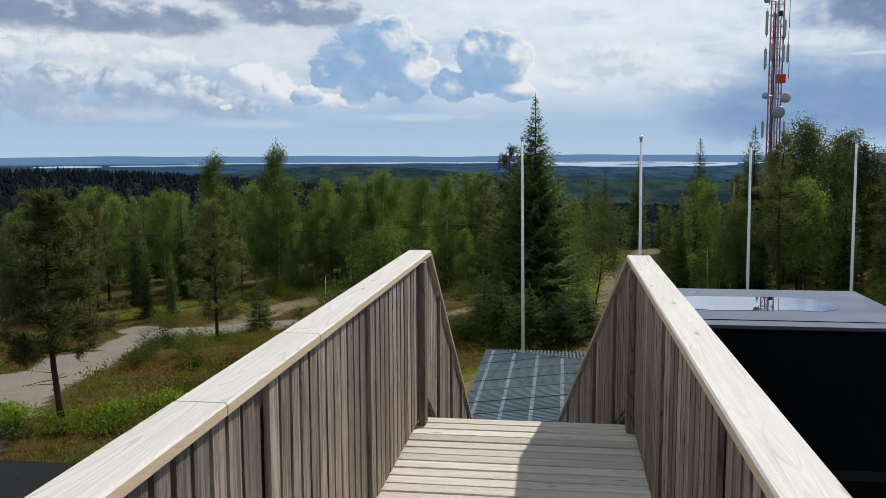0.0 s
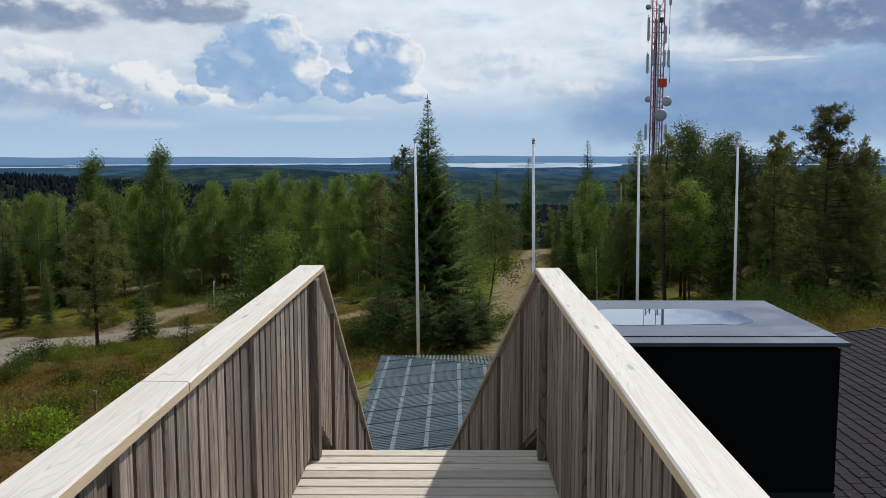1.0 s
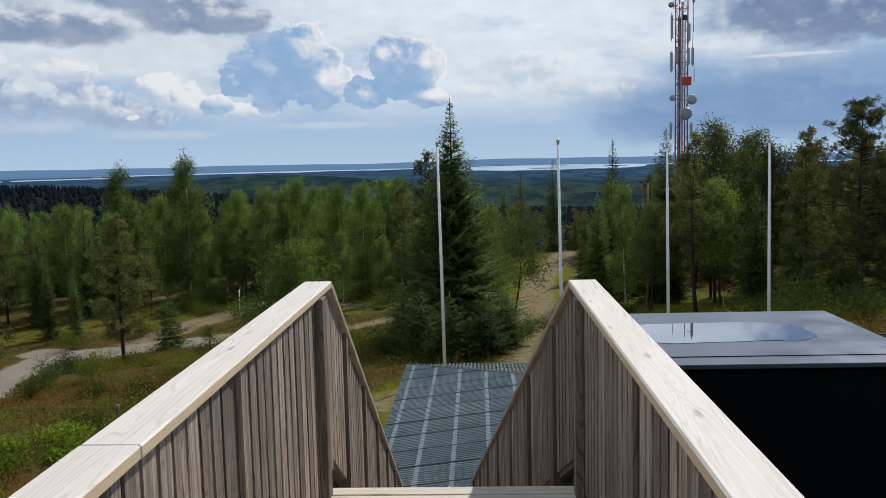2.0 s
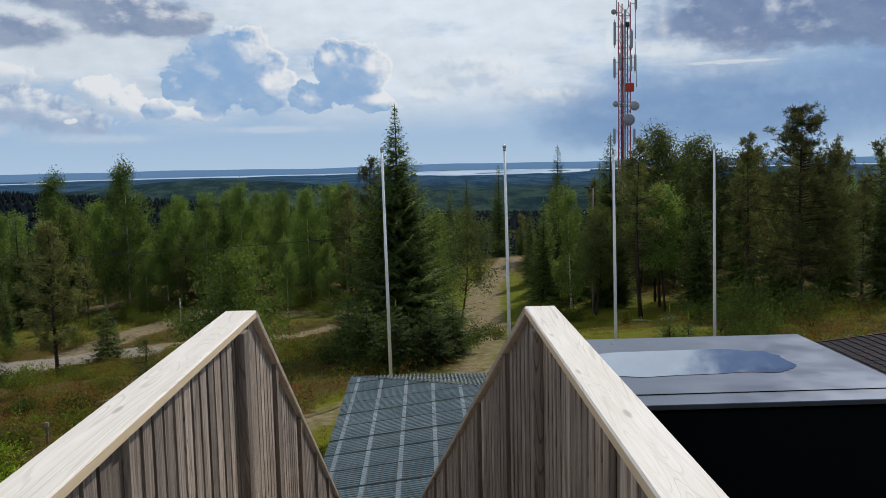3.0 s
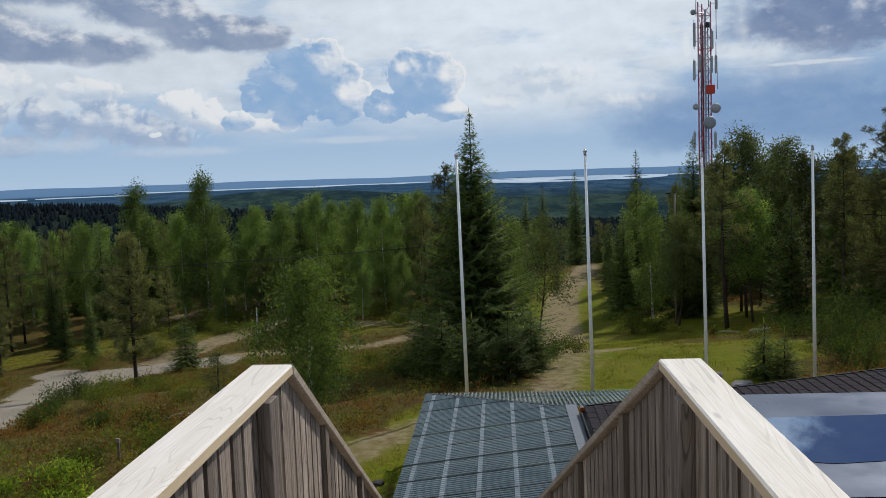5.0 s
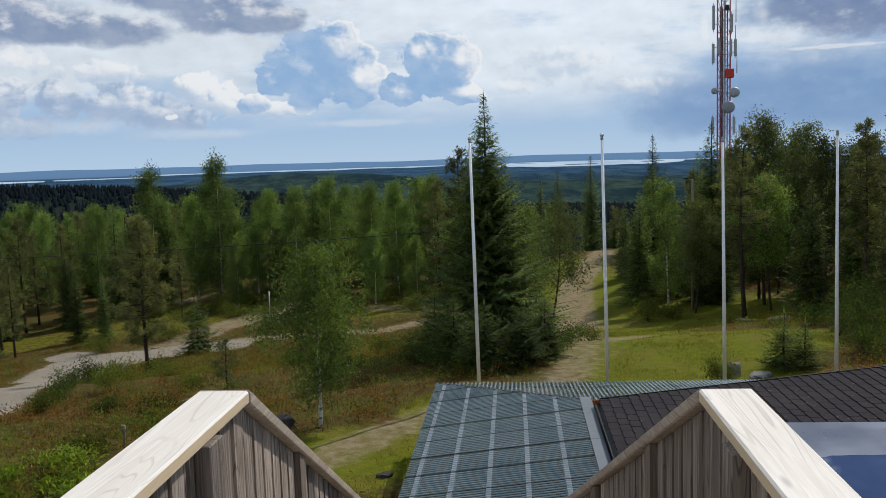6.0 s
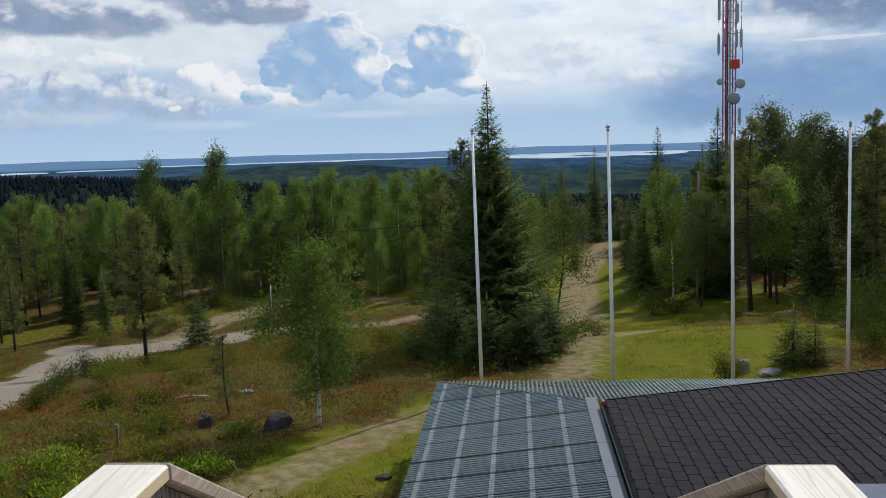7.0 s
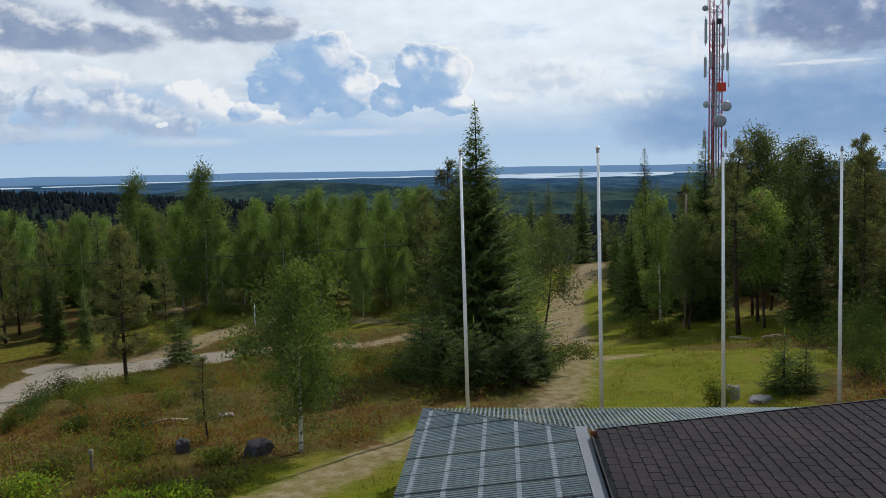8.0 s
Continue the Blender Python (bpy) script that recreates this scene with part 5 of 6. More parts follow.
# ---- woods far below, one mass ----
def far_woods():
    rg = np.random.default_rng(9)
    for n, r0, r1, h0, h1, fat, tiers, k in ((3200, 150, 420, 6, 12, 0.22, ((0.0, 0.62, 1.0), (0.35, 1.0, 0.62)), 5), (22000, 380, 1030, 3, 5.5, 0.42, ((0.0, 1.0, 1.0),), 4)):
        V, F = [], []
        r = r0 + (r1 - r0) * rg.random(n) ** 0.85
        az = np.radians(rg.uniform(-44, 38, n))
        x, y = r * np.sin(az), r * np.cos(az)
        z = ground_z(x, y)
        h = rg.uniform(h0, h1, n)
        w = h * fat * rg.uniform(0.75, 1.25, n)
        ang = np.arange(k) * 2 * np.pi / k
        for lo, hi, ww in tiers:
            ring = np.stack([x[:, None] + (w * ww)[:, None] * np.cos(ang + x[:, None]) * rg.uniform(0.7, 1.2, (n, k)), y[:, None] + (w * ww)[:, None] * np.sin(ang + x[:, None]), z[:, None] + (h * lo)[:, None] - 0.5 + 0 * ang], 2)
            top = np.stack([x, y, z + h * hi], 1)[:, None, :]
            block = np.concatenate([ring, top], 1)
            start = sum(len(q) for q in V)
            V.append(block.reshape(-1, 3))
            base = start + np.arange(n)[:, None] * (k + 1)
            for i in range(k):
                F.append(np.concatenate([base + i, base + (i + 1) % k, base + k], 1))
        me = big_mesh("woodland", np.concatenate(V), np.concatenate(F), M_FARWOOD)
        tagged(new("woodland", me), "dark conifer woods covering the hills below", "woods", kind="stuff")


# needle colour lowered and blued to paint in a cloud's shadow
M_FARWOOD = leafy("cloud_shaded_conifers", (0.012, 0.019, 0.024), (0.007, 0.012, 0.017), 0.1, 1.0)
far_woods()


# ---- undergrowth ----
def undergrowth():
    rg = np.random.default_rng(21)
    n = 42000
    x = rg.uniform(-42, 26, n)
    y = 17 + 75 * rg.random(n) ** 1.3
    tr, lw, di = masks(x, y)
    tr = np.maximum(tr, di)
    patch = np.array([noise.noise((a * 0.25, b * 0.25, 7.0)) for a, b in zip(x, y)])
    keep = (rg.random(n) > np.maximum(tr * 1.6, lw * 1.5)) & (rg.random(n) < 0.55 + patch)
    keep &= ~((x > -2.2) & (y < 25.6)) & ~((x > -13.2) & (y < 12.2))
    x, y, patch = x[keep], y[keep], patch[keep]
    z = ground_z(x, y) - 0.05
    groups = {"grass": [], "heather": []}
    for name, sel, blades, tall, wide in (("grass", patch > 0.09, 7, 0.28, 0.015), ("heather", patch <= 0.09, 8, 0.22, 0.020)):
        c = np.stack([x[sel], y[sel], z[sel]], 1)
        c = np.repeat(c, blades, 0)
        m = len(c)
        c = c + np.concatenate([rg.normal(0, 0.12, (m, 2)), np.zeros((m, 1))], 1)
        d = unit(np.concatenate([rg.normal(0, 0.45, (m, 2)), np.ones((m, 1))], 1))
        ln = tall * rg.uniform(0.5, 1.4, m)
        sd = unit(np.cross(d, rg.normal(0, 1, (m, 3)))) * (wide * rg.uniform(0.6, 1.3, m))[:, None]
        v, f = rhombs(c, c + d * ln[:, None], sd)
        mat = M_GRASS if name == "grass" else M_HEATHER
        lab = "tall green grass and herbs on the heath" if name == "grass" else "brown heather and dwarf shrubs on the heath"
        tagged(new(name, big_mesh(name, v, f, mat)), lab, name, kind="stuff")


def lawn_grass():
    """Short tufts that break up the mown ground."""
    rg = np.random.default_rng(41)
    n = 16000
    x = np.concatenate([rg.uniform(1, 12, n), rg.uniform(-7, 0, n // 3)])
    y = np.concatenate([29.5 + 32 * rg.random(n) ** 1.4, rg.uniform(20, 31, n // 3)])
    tr, lw, di = masks(x, y)
    patch = np.array([noise.noise((a * 0.5, b * 0.5, 3.0)) for a, b in zip(x, y)])
    keep = (lw > 0.35) & (di < 0.45) & (rg.random(len(x)) < 0.5 + 1.1 * patch) & ~((x > -2.4) & (y < 25.2))
    x, y = x[keep], y[keep]
    c = np.repeat(np.stack([x, y, ground_z(x, y) - 0.01], 1), 5, 0)
    m = len(c)
    c = c + np.concatenate([rg.normal(0, 0.07, (m, 2)), np.zeros((m, 1))], 1)
    d = unit(np.concatenate([rg.normal(0, 0.5, (m, 2)), np.ones((m, 1))], 1))
    ln = rg.uniform(0.05, 0.15, m)
    sd = unit(np.cross(d, rg.normal(0, 1, (m, 3)))) * (0.012 * rg.uniform(0.6, 1.4, m))[:, None]
    v, f = rhombs(c, c + d * ln[:, None], sd)
    tagged(new("lawn_grass", big_mesh("lawn_grass", v, f, M_GRASS)), "short uneven grass tufts on the lawn", "grass", kind="stuff")


def mounds():
    """Low leafy clumps that cover the heath unevenly."""
    rg = np.random.default_rng(31)
    for name, mat, n, seed, lab in (("bilberry", M_BUSH, 3600, 1.0, "low green bilberry and herb clumps on the heath"), ("dry_heather", M_HEATHER, 3000, 5.0, "rusty brown heather clumps on the heath")):
        x = rg.uniform(-40, 24, n * 3)
        y = 17 + 70 * rg.random(n * 3) ** 1.4
        tr, lw, di = masks(x, y)
        tr = np.maximum(tr, di)
        patch = np.array([noise.noise((a * 0.18, b * 0.18, seed)) for a, b in zip(x, y)])
        keep = (np.maximum(tr, lw) < 0.25) & (rg.random(n * 3) < 0.45 + 1.2 * patch) & ~((x > -2.6) & (y < 26)) & ~((x > -13.5) & (y < 12.5))
        x, y = x[keep][:n], y[keep][:n]
        m = 46
        h = np.repeat(rg.uniform(0.15, 0.75, len(x)) ** 1.3, m)
        w = np.repeat(rg.uniform(0.25, 0.75, len(x)), m)
        c = np.repeat(np.stack([x, y, ground_z(x, y)], 1), m, 0)
        k = len(c)
        u = unit(rg.normal(0, 1, (k, 3)))
        u[:, 2] = np.abs(u[:, 2])
        rad = rg.random(k) ** 0.4
        P = c + u * np.stack([w * rad, w * rad, h * rad * 1.3], 1)
        d = unit(u + rg.normal(0, 0.6, (k, 3)))
        ln = rg.uniform(0.06, 0.135, k)
        sd = unit(np.cross(d, rg.normal(0, 1, (k, 3)))) * (ln * 0.36)[:, None]
        v, f = rhombs(P, P + d * ln[:, None], sd)
        tagged(new(name, big_mesh(name, v, f, mat)), lab, "undergrowth", kind="stuff")


M_GRASS = leafy("grass_blades", (0.170, 0.160, 0.035), (0.070, 0.070, 0.018), 0.38)
M_HEATHER = leafy("heather_twigs", (0.205, 0.104, 0.030), (0.078, 0.037, 0.014), 0.35)
undergrowth()
lawn_grass()
mounds()


# ---- shrubs and rocks ----
def shrub(x, y, h, w, seed, leaves=900, leaf=0.09, mat=None, label="light green leafy shrub"):
    rg = np.random.default_rng(seed)
    bush = empty("shrub", (x, y, gz(x, y)), label, "shrub")
    bm = bmesh.new()
    tips = []
    for k in range(9):
        a, t = rg.uniform(0, 6.28), rg.uniform(0.2, 0.95)
        tip = np.array([math.cos(a) * w * t, math.sin(a) * w * t, h * rg.uniform(0.55, 1.0) * (1.1 - 0.5 * t)])
        limb(bm, [(0, 0, -0.05), tuple(tip * 0.5 + rg.normal(0, 0.04, 3)), tuple(tip)], 0.012, 0.004, 3)
        tips.append(tip)
    tips = np.array(tips)
    s = rg.uniform(0.35, 1.0, leaves)
    P = tips[rg.integers(0, 9, leaves)] * s[:, None] + rg.normal(0, 1, (leaves, 3)) * np.array([w * 0.22, w * 0.22, h * 0.13])
    P[:, 2] = np.maximum(P[:, 2], 0.02)
    d = unit(rg.normal(0, 1, (leaves, 3)) + np.array([0, 0, 0.3]))
    ln = leaf * rg.uniform(0.6, 1.3, leaves)
    sd = unit(np.cross(d, rg.normal(0, 1, (leaves, 3)))) * (ln * 0.4)[:, None]
    v, f = rhombs(P, P + d * ln[:, None], sd)
    part("stem", bm, M_BARK, bush)
    part("foliage", big_mesh("foliage", v, f, mat or M_BUSH), None, bush)


def rock(x, y, size, seed, label, mat=None, sink=0.15):
    bm = bmesh.new()
    bmesh.ops.create_icosphere(bm, subdivisions=3, radius=1.0)
    sx, sy, sz = size
    for v in bm.verts:
        d = v.co.normalized()
        q = 1 + 0.28 * noise.fractal(d * 1.3 + Vector((seed * 3.7, 0, 0)), 1.0, 2.0, 3)
        cut = max(-0.75, min(0.75, d.x)), max(-0.7, min(0.7, d.y)), max(-0.7, min(0.62, d.z))
        v.co = Vector((cut[0] * sx, cut[1] * sy, cut[2] * sz)) * q
    ob = part("boulder", bm, mat or M_ROCK, None)
    ob.location = (x, y, gz(x, y) + sz * 0.45 - sink)
    ob.rotation_euler = (0, 0, seed)
    return tagged(ob, label, "boulder")


rock(-6.5, 26.5, (0.46, 0.36, 0.46), 1, "dark lichen-covered boulder in the heather", M_DARKROCK)
rock(-8.75, 27.0, (0.26, 0.26, 0.46), 2, "upright grey boulder in the heather", M_DARKROCK)
rock(7.2, 31.8, (0.26, 0.24, 0.52), 3, "pale angular boulder beside a flagpole")
rock(7.95, 31.4, (0.52, 0.34, 0.26), 4, "flat pale boulder beside a flagpole")
rock(-3.2, 27.6, (0.18, 0.14, 0.10), 5, "low grey stone beside the track")
rock(-2.9, 22.0, (0.22, 0.18, 0.16), 6, "low dark stone beside the track", M_DARKROCK, 0.08)
rock(-9.5, 33.0, (0.30, 0.25, 0.18), 7, "pale stone sunk in the heath")
for k, (x, y, h, w) in enumerate(((-6.8, 51.3, 1.1, 1.5), (8.5, 58.8, 1.6, 1.7), (6.5, 30.9, 1.0, 0.55), (3.3, 40.6, 1.0, 1.3), (0.2, 40.2, 1.1, 1.2), (-3.4, 41.5, 1.0, 1.0),
                                  (-9.6, 26.0, 0.7, 0.8), (-7.3, 25.6, 0.5, 0.7), (-10.6, 27.0, 0.9, 1.0), (-12.8, 36.0, 0.8, 0.8), (-15.5, 40.5, 0.9, 1.0), (-18.0, 41.2, 1.3, 0.9), (-16.4, 36.8, 1.3, 0.9),
                                  (-19.5, 43.5, 1.0, 0.8), (-9.0, 23.8, 0.6, 1.2), (-6.3, 23.6, 0.55, 1.0), (-11.0, 24.6, 0.6, 0.9), (12.8, 35.8, 1.8, 1.2), (13.6, 38.0, 2.4, 1.4), (15.2, 41.5, 2.8, 1.6),
                                  (10.2, 60.0, 1.0, 1.3), (-27.5, 70.0, 1.4, 1.9), (-31.0, 66.0, 1.6, 2.0), (-22.0, 78.0, 1.3, 2.2), (-18.0, 77.0, 1.1, 2.0), (-14.0, 75.0, 1.0, 1.8), (-25.0, 80.0, 1.4, 2.2), (16.6, 44.0, 2.2, 1.4), (18.2, 43.4, 1.8, 1.3))):
    dark = x > 11 and y < 45
    shrub(x, y, h, w, 200 + k, int(500 + 500 * h), 0.10 if y < 45 else 0.15, M_DARKBUSH if dark else None, "dark green shrub beside the lawn" if dark else "light green leafy shrub")
for k, (x, y, h, w) in enumerate(((-18.3, 36.2, 0.9, 0.7), (-19.2, 38.2, 1.2, 0.8), (-18.6, 40.2, 0.8, 0.9), (-20.0, 42.0, 1.3, 0.8), (-21.2, 45.0, 0.9, 0.9), (-17.6, 34.4, 0.7, 0.8), (-16.9, 32.3, 0.6, 0.7), (-19.0, 46.5, 0.8, 1.0), (-14.0, 31.5, 0.6, 0.9),
                                  (-2.6, 35.2, 1.0, 1.2), (-1.2, 34.4, 1.0, 1.3), (0.4, 34.6, 1.1, 1.3), (1.5, 36.2, 1.0, 1.1), (-3.6, 36.4, 0.9, 1.1), (2.3, 38.8, 1.1, 1.0), (-4.6, 42.0, 1.1, 1.2), (-7.0, 36.5, 0.6, 1.3), (-9.5, 40.0, 0.6, 1.2), (-11.4, 29.6, 0.7, 0.9))):
    shrub(x, y, h, w, 500 + k, 1100, 0.10, M_DARKBUSH, "dark green shrub on the heath")
for k, (x, y, h, w) in enumerate(((-11.6, 21.6, 0.5, 1.0), (-9.9, 21.2, 0.55, 1.0), (-8.3, 21.8, 0.5, 0.9), (-10.6, 22.8, 0.6, 1.0), (-12.6, 20.4, 0.5, 1.0), (-13.8, 19.4, 0.5, 1.0), (-7.2, 22.4, 0.5, 0.8), (-11.0, 19.8, 0.5, 1.0), (-9.0, 20.2, 0.5, 1.0), (-14.6, 21.0, 0.45, 0.8))):
    shrub(x, y, h, w, 540 + k, 1000, 0.11, M_LUSH, "lush bright green herbs at the heath's edge")
for k, (x, y, h, w) in enumerate(((12.2, 34.2, 1.1, 0.9), (12.6, 37.6, 1.5, 1.3), (13.8, 35.6, 1.7, 1.3), (14.6, 39.4, 2.2, 1.5), (12.4, 32.6, 1.3, 1.0), (13.4, 42.4, 1.2, 1.4), (16.2, 37.0, 2.4, 1.5))):
    shrub(x, y, h, w, 570 + k, 1300, 0.10, M_DARKBUSH, "dark green shrub beside the lawn")
rgs = random.Random(4)
for k in range(46):
    x = rgs.uniform(-36, -5)
    y = 85 + rgs.uniform(-4, 4) - (6 if x > -9 else 0)
    if dist_to(x, y, PATH_A) > 3.0 and dist_to(x, y, [(-26, 67), (-25.2, 73.4), (-23.1, 79.6), (-20.5, 84)]) > 3.0:
        shrub(x, y, rgs.uniform(0.7, 1.6), rgs.uniform(0.9, 1.8), 300 + k, 800, 0.17, None, "light green leafy shrub at the edge of the wood")
for k in range(9):
    x, y = rgs.uniform(11.5, 24), rgs.uniform(52, 70)
    if dist_to(x, y, PATH_B) > 3.4:
        shrub(x, y, rgs.uniform(0.5, 1.1), rgs.uniform(0.5, 1.1), 400 + k, 500, 0.14, None, "small leafy shrub under the trees")


# ---- radio mast ----
def build_mast():
    x0, y0 = 29.15, 128.0
    z0 = gz(x0, y0)
    mast = empty("radio_mast", (x0, y0, z0), "red and white lattice radio mast hung with antennas and dishes", "radio mast")
    top = 23.5 - z0
    half = 0.85
    legs = [(-half, -half * 0.6), (half, -half * 0.6), (0.0, half)]
    for lx, ly in legs:
        part("leg", tube_bm((lx, ly, -0.5), (lx, ly, top), 0.10, 0.10, 6), M_REDWHITE, mast)
    z = 0.0
    bay = 1.5
    k = 0
    while z < top - bay:
        for (ax, ay), (bx, by) in zip(legs, legs[1:] + legs[:1]):
            part("brace", tube_bm((ax, ay, z), (bx, by, z), 0.045, 0.045, 4), M_REDWHITE, mast)
            lo, hi = ((ax, ay), (bx, by)) if k % 2 else ((bx, by), (ax, ay))
            part("brace", tube_bm((*lo, z), (*hi, z + bay), 0.045, 0.045, 4), M_REDWHITE, mast)
        z += bay
        k += 1
    for cx in (-0.45, -0.15, 0.2, 0.5):
        part("cable_run", tube_bm((cx, -0.35, 0), (cx, -0.35, top - 3), 0.07, 0.07, 5), M_CABLE, mast)
    part("ladder", box_bm(-0.05, 0.25, -0.52, -0.48, 0, top - 1), M_STEEL, mast)

    def panel(x, z, h, w=0.34, mat=None):
        z = z - z0
        ant = part("antenna", box_bm(x - w / 2, x + w / 2, -1.0, -0.75, z - h / 2, z + h / 2, 0.04), mat or M_ANT, mast, "pale upright panel antenna")
        s = 1 if x > 0 else -1
        part("bracket", box_bm(min(x, s * half), max(x, s * half), -0.86, -0.80, z - h * 0.3, z - h * 0.3 + 0.07), M_STEEL, mast)
        part("bracket", box_bm(min(x, s * half), max(x, s * half), -0.86, -0.80, z + h * 0.3, z + h * 0.3 + 0.07), M_STEEL, mast)
        part("pipe", tube_bm((x, -0.72, z - h * 0.6), (x, -0.72, z + h * 0.62), 0.05, 0.05, 6), M_STEEL, mast)
        return ant

    for x, z, h in ((-1.45, 19.1, 3.2), (-1.5, 14.3, 2.6), (1.45, 15.0, 2.3), (0.85, 15.0, 2.3), (-1.55, 4.7, 2.2), (1.3, 4.6, 2.2), (1.55, 24.4, 4.0), (0.95, 18.3, 2.4), (-0.75, 15.2, 2.0)):
        panel(x, z, h)

    def dish(x, z, r, depth, mat, label):
        """A microwave dish with a domed cover, on a short arm."""
        bm = bmesh.new()
        n, rings = 24, []
        for rr, yy in ((0.02, -depth), (0.55 * r, -depth * 0.92), (0.85 * r, -depth * 0.7), (r, -depth * 0.35), (r, 0.05), (0.75 * r, 0.32), (0.2 * r, 0.45)):
            rings.append([bm.verts.new((x + rr * math.cos(2 * math.pi * i / n), -1.0 + yy, z - z0 + rr * math.sin(2 * math.pi * i / n))) for i in range(n)])
        for a, b in zip(rings, rings[1:]):
            for i in range(n):
                bm.faces.new((a[i], a[(i + 1) % n], b[(i + 1) % n], b[i])).smooth = True
        bm.faces.new(rings[0])
        bm.faces.new(rings[-1])
        bmesh.ops.recalc_face_normals(bm, faces=bm.faces)
        d = part("dish", bm, mat, mast, label)
        part("dish_arm", tube_bm((x, -0.55, z - z0), (0, 0, z - z0), 0.08, 0.08, 6), M_STEEL, d)

    for wx, wz0, wz1 in ((-1.15, 21.6, 26.0), (1.55, 18.4, 22.4), (1.5, 16.0, 18.0), (0.55, 22.8, 26.5), (1.7, 11.6, 14.0)):
        part("whip_aerial", tube_bm((wx, -0.7, wz0 - z0), (wx, -0.7, wz1 - z0), 0.06, 0.045, 6), M_STEEL, mast)
    dish(1.3, 9.0, 0.70, 0.45, M_ANT, "round pale microwave dish")
    dish(0.5, 7.05, 0.86, 0.45, M_DISH, "round grey microwave dish")
    dish(-1.35, 9.3, 0.45, 0.3, M_ANT, "small round dish")
    dish(-1.6, 22.1, 0.38, 0.3, M_DISH, "small round dish")
    part("equipment_box", box_bm(0.15, 1.25, -1.15, -0.55, 11.0 - z0, 12.2 - z0, 0.05), M_REDBOX, mast, "bright red equipment box")
    part("equipment_box", box_bm(0.1, 0.6, -1.1, -0.6, 20.0 - z0, 20.7 - z0, 0.04), M_CABLE, mast)


M_ANT = plain("antenna_grey", (0.38, 0.39, 0.40), 0.5, 0.0, 0.06)
M_DISH = plain("dish_grey", (0.30, 0.31, 0.34), 0.5, 0.0, 0.06)
M_REDBOX = plain("red_paint", (0.60, 0.05, 0.02), 0.45, 0.0, 0.08)
M_CABLE = plain("black_cable", (0.03, 0.03, 0.035), 0.6)
build_mast()


# ---- lake and blue distance ----
def polar_sheet(name, r0, r1, nr, az0, az1, na, zfun, mat, edge0=None, edge1=None):
    azs = np.radians(np.linspace(az0, az1, na))
    lo = np.array([edge0(q) if edge0 else r0 for q in azs])
    hi = np.array([edge1(q) if edge1 else r1 for q in azs])
    t = np.linspace(0, 1, nr)[:, None]
    R = lo[None] * (hi[None] / lo[None]) ** t
    X, Y = R * np.sin(azs)[None], R * np.cos(azs)[None]
    Z = zfun(X, Y)
    i = np.arange(nr * na).reshape(nr, na)
    f = np.stack([i[:-1, :-1].ravel(), i[:-1, 1:].ravel(), i[1:, 1:].ravel(), i[1:, :-1].ravel()], 1)
    return big_mesh(name, np.stack([X.ravel(), Y.ravel(), Z.ravel()], 1), f, mat)


M_HAZEGLOW, g = material("haze_glow")
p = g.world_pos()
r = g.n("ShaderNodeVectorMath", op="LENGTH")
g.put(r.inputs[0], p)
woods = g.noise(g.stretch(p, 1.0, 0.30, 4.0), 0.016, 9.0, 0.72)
# aerial haze painted into a glowing colour, bluer then paler with distance
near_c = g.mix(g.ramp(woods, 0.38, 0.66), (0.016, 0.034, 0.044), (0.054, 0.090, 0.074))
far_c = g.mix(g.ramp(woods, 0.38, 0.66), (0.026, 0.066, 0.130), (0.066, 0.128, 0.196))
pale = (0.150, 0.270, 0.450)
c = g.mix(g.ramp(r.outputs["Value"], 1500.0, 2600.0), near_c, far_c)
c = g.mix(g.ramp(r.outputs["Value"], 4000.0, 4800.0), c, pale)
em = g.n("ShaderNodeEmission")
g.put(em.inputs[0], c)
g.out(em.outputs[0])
back = new("backdrop", polar_sheet("backdrop", 960, 4990, 90, -75, 75, 500, lambda x, y: ground_z(x, y) + 0.8, M_HAZEGLOW))
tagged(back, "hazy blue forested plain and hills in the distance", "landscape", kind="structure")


LAKE_Z = -50.3
for k, (az0, az1, r0, r1, amp) in enumerate(((-32.6, -28.8, 3330, 3760, 150), (-28.4, -22.4, 3480, 3800, 130), (-24.0, 0.5, 3980, 4420, 130), (-1.7, 10.8, 3060, 4560, 170), (10.0, 24.0, 3800, 4300, 120), (25.0, 48.0, 3900, 4300, 120), (-60.0, -36.0, 3900, 4300, 120))):
    mid = (r0 + r1) / 2

    def spread(q, az0=az0, az1=az1):
        return math.sin(math.pi * min(1, max(0, (math.degrees(q) - az0) / (az1 - az0)))) ** 0.3

    def near_edge(q, k=k, r0=r0, amp=amp, mid=mid, spread=spread):
        return mid + (r0 - mid) * spread(q) + spread(q) * amp * noise.fractal((q * 22.0, k * 3.1, 0.0), 0.9, 2.0, 5)

    def far_edge(q, k=k, r1=r1, amp=amp, mid=mid, spread=spread, near_edge=near_edge):
        return max(near_edge(q) + 1, mid + (r1 - mid) * spread(q) + 0.4 * spread(q) * amp * noise.fractal((q * 22.0, 40 + k * 3.1, 0.0), 0.9, 2.0, 5))

    lake = new("lake", polar_sheet("lake", 0, 0, 6, az0, az1, 200, lambda x, y: x * 0 + LAKE_Z, M_LAKEGLOW, near_edge, far_edge))
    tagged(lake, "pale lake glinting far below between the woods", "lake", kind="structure")
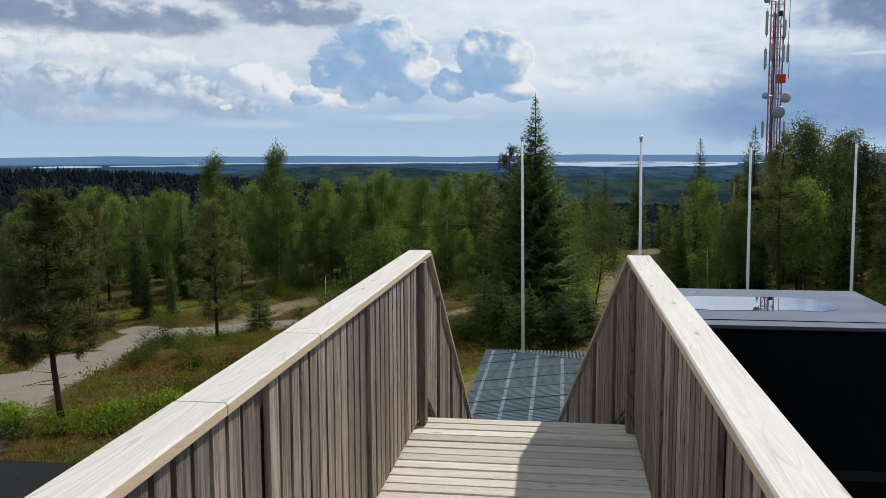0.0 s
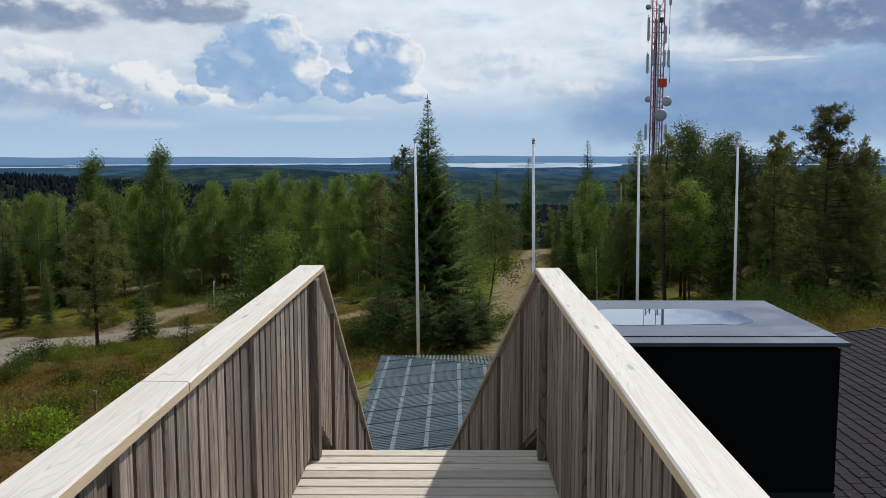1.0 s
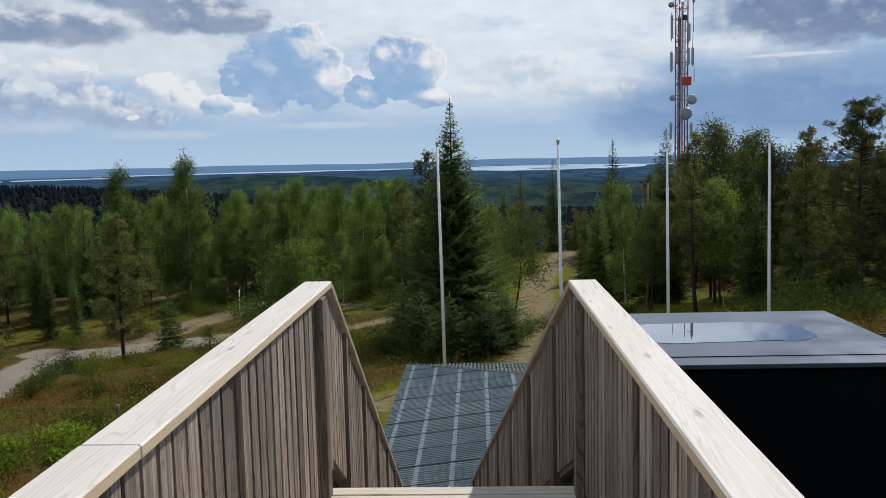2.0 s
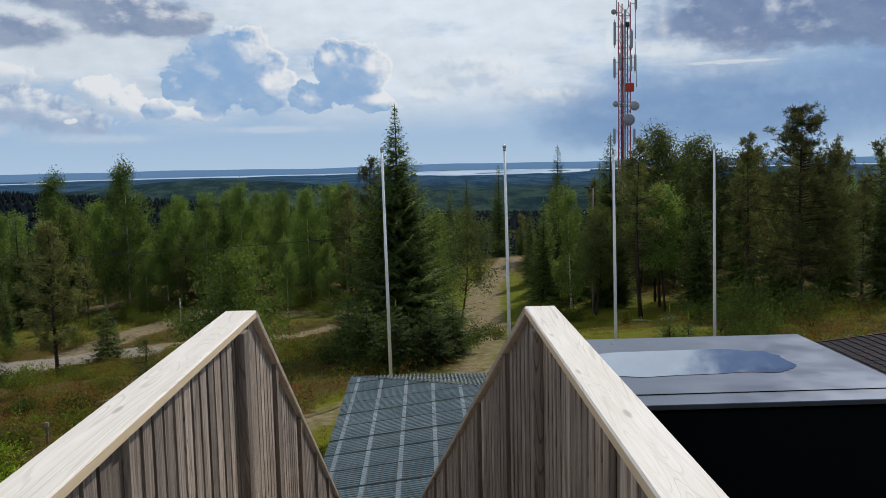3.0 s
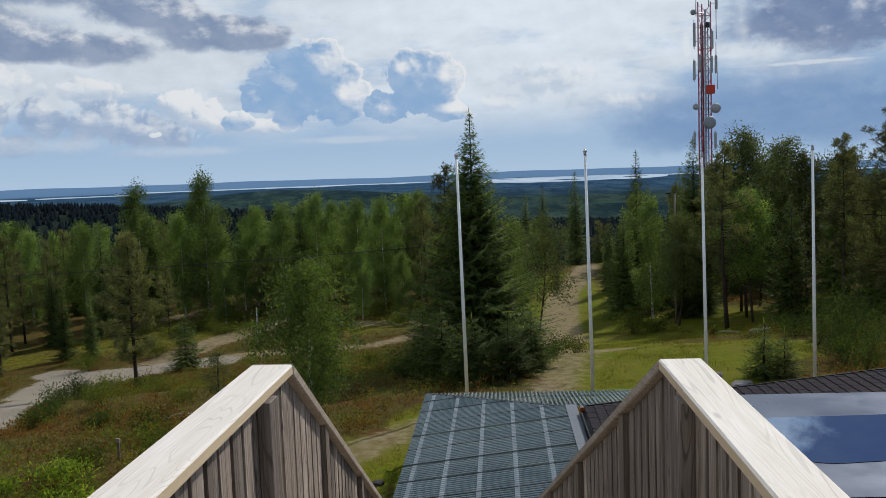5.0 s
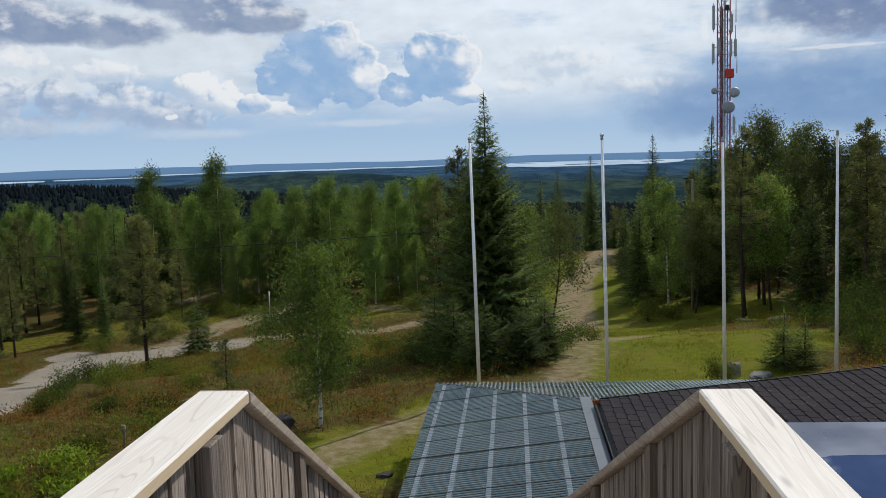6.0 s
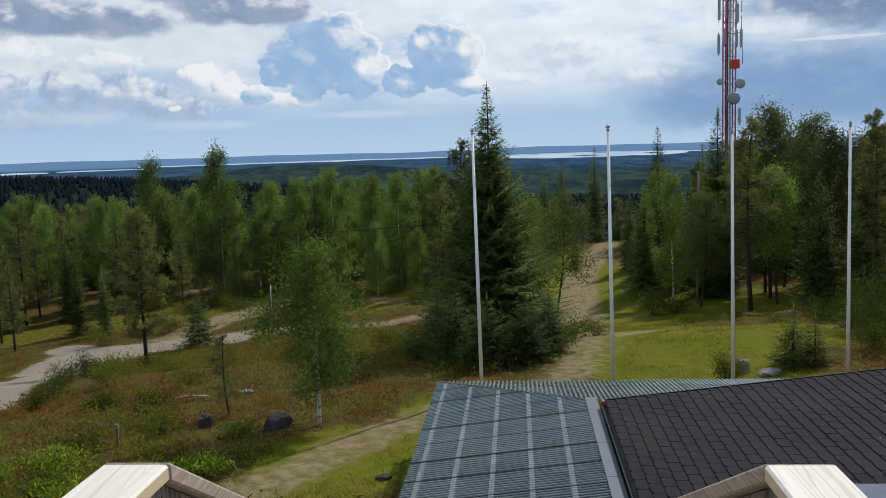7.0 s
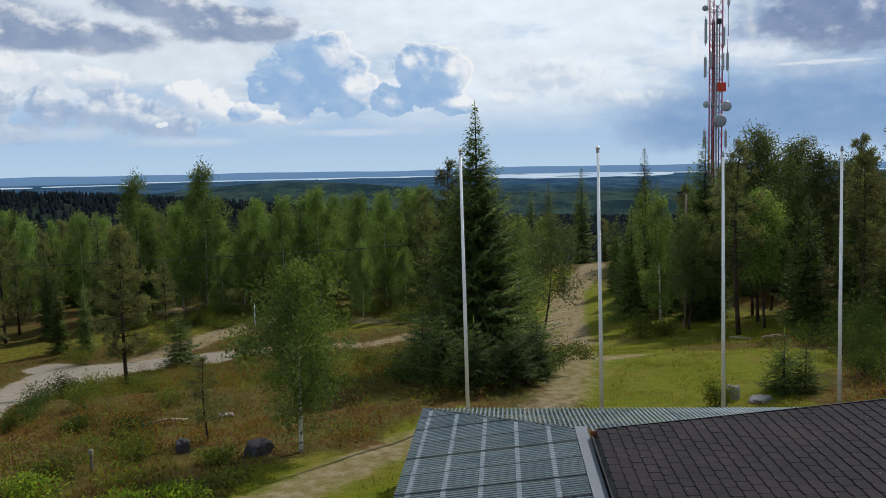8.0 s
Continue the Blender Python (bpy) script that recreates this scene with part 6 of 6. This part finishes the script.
# islands take the same painted, glowing haze
for az0, az1, r0, r1 in ((3.3, 5.5, 3150, 3340), (4.9, 5.9, 3900, 4060), (0.0, 0.9, 3900, 4000), (8.0, 9.6, 3420, 3640), (6.6, 8.6, 4060, 4180), (0.2, 1.6, 3900, 4000), (-8.6, -6.0, 4130, 4220), (-24.4, -23.6, 3640, 3690)):
    mid = (r0 + r1) / 2
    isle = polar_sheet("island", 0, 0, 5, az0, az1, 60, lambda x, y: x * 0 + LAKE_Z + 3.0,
                       M_HAZEGLOW, lambda q: mid + (r0 - mid) * math.sin(math.pi * min(1, max(0, (math.degrees(q) - az0) / (az1 - az0)))) ** 0.5, lambda q: mid + 1 + (r1 - mid) * math.sin(math.pi * min(1, max(0, (math.degrees(q) - az0) / (az1 - az0)))) ** 0.5)
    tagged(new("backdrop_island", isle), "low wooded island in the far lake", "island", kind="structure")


# ---- shingles, the last pieces ----
def build_shingles():
    """Tabs in staggered courses that climb from the eave; the nearest ones singly, the rest in one mesh."""
    rg = random.Random(3)
    exposure, tab, k = 0.20, 0.37, math.hypot(1, ROOF_K)
    def tab_verts():
        w = tab - 0.016
        c = 0.035
        lo = [(0.0, c * 0.9), (c, 0.0), (w - c, 0.0), (w, c * 0.9)]
        pts = [(-0.02 + q * 0.9, u) for u, q in lo] + [(exposure + 0.03, w), (exposure + 0.03, 0.0)]
        top = [(a, b, 0.024 if a < exposure else 0.002) for a, b in pts]
        bot = [(a, b, -0.002) for a, b in pts]
        n = len(pts)
        faces = [tuple(range(n))] + [(i, i + n, (i + 1) % n + n, (i + 1) % n) for i in range(n)]
        return top + bot, faces
    tv, tf = tab_verts()
    meshes = []
    for q in range(3):
        me = mesh_from("shingle", [(a, b, c + (rg.uniform(0, 0.003) if c > 0.01 else 0)) for a, b, c in tv], tf, M_SHINGLE)
        meshes.append(me)
    tilt = math.atan(ROOF_K)
    V, F = [], []
    x, row = EAVE_X - 0.01, 0
    while x < RIDGE_X - 0.1:
        y = 8.5 - (row % 2) * tab * 0.5 + rg.uniform(-0.012, 0.012)
        while y < RAKE_Y - 0.03:
            z = roof_z(x) - 0.012
            near = 2.2 < x < 7.2 and 12.5 < y < 17.0
            if near:
                ob = part("shingle", rg.choice(meshes), None, ROOF)
                ob.location = (x, y, z)
                ob.rotation_euler = (0, -tilt + rg.uniform(-0.004, 0.004), rg.uniform(-0.006, 0.006))
            else:
                st = len(V)
                lift = rg.uniform(0, 0.003)
                ct, sn = math.cos(tilt), math.sin(tilt)
                for a, b, c in tv:
                    c2 = c + (lift if c > 0.01 else 0)
                    V.append((x + a * ct - c2 * sn, min(y + b, RAKE_Y - 0.004), z + a * sn + c2 * ct))
                F += [tuple(i + st for i in f) for f in tf]
            y += tab
        x += exposure / k
        row += 1
    rest = part("shingle_field", mesh_from("shingle_field", V, F, M_SHINGLE), None, ROOF)
    tagged(rest, "dark brown bitumen shingles", kind="stuff")


build_shingles()


# ---- small things about the place ----
def fallen_log(x0, y0, x1, y1, r, label):
    bm = bmesh.new()
    mid = ((x0 + x1) / 2 + 0.1, (y0 + y1) / 2, gz((x0 + x1) / 2, (y0 + y1) / 2) + r + 0.12)
    limb(bm, [(x0, y0, gz(x0, y0) + r), mid, (x1, y1, gz(x1, y1) + r)], r, r * 0.6, 7)
    ob = part("fallen_log", bm, M_LOG)
    tagged(ob, label, "log")


M_LOG = plain("bleached_log", (0.30, 0.26, 0.20), 0.9, 0.0, 0.3, 6.0, 0.4, 0.1)
fallen_log(-11.9, 31.2, -10.6, 32.4, 0.05, "thin bleached fallen stem on the heath")
fallen_log(14.0, 52.0, 15.0, 49.5, 0.12, "fallen trunk at the edge of the wood")
fallen_log(11.8, 54.0, 13.6, 52.6, 0.10, "fallen trunk at the edge of the wood")


def marker_post(x, y):
    post = empty("marker_post", (x, y, gz(x, y)), "short wooden marker post with a pale top", "post")
    part("shaft", box_bm(-0.03, 0.03, -0.03, 0.03, -0.1, 0.5, 0.004), M_POST, post)
    part("top", box_bm(-0.05, 0.05, -0.04, 0.04, 0.502, 0.62, 0.006), M_LOG, post, "pale weathered top")


marker_post(-10.2, 24.7)


def lamp_post(x, y, h, label):
    lamp = empty("lamp_post", (x, y, gz(x, y)), label, "lamp post")
    part("pole", tube_bm((0, 0, -0.2), (0, 0, h), 0.10, 0.07, 10), M_POST, lamp)
    part("arm", tube_bm((0, 0, h - 0.05), (-0.35, -0.05, h + 0.08), 0.04, 0.035, 8), M_POST, lamp)
    part("lamp_head", box_bm(-0.62, -0.28, -0.15, 0.05, h + 0.03, h + 0.13, 0.03), M_GUTTER, lamp)


lamp_post(12.2, 63.6, 9.0, "tall slim dark lamp post at the edge of the wood")


def trail_post(x, y, h):
    ob = part("trail_pole", tube_bm((0, 0, -0.1), (0.02, 0, h), 0.05, 0.04, 8), M_STEEL)
    ob.location = (x, y, gz(x, y))
    tagged(ob, "slim grey pole beside the track", "pole")


trail_post(-19.9, 72.5, 3.0)


def utility_line():
    """A cable between two poles, sagging a little."""
    a, b = Vector((-52.0, 62.0, -4.7)), Vector((0.6, 62.0, -3.0))
    for p in (a, b):
        z0 = gz(p.x, p.y)
        post = empty("utility_pole", (p.x, p.y, z0), "plain wooden utility pole carrying a cable", "utility pole", "poles of the power line")
        part("pole", tube_bm((0, 0, -0.3), (0, 0, p.z - z0 + 0.3), 0.11, 0.08, 10), M_POST, post)
        part("insulator", tube_bm((0, -0.1, p.z - z0 - 0.05), (0, -0.1, p.z - z0 + 0.12), 0.04, 0.03, 8), M_WHITE, post)
    bm = bmesh.new()
    pts = []
    for k in range(25):
        t = k / 24
        p = a.lerp(b, t)
        pts.append((p.x, p.y - 0.1, p.z - 1.6 * t * (1 - t)))
    limb(bm, pts, 0.022, 0.022, 5)
    tagged(part("power_cable", bm, M_CABLE), "black power cable sagging between two poles", "cable")


utility_line()
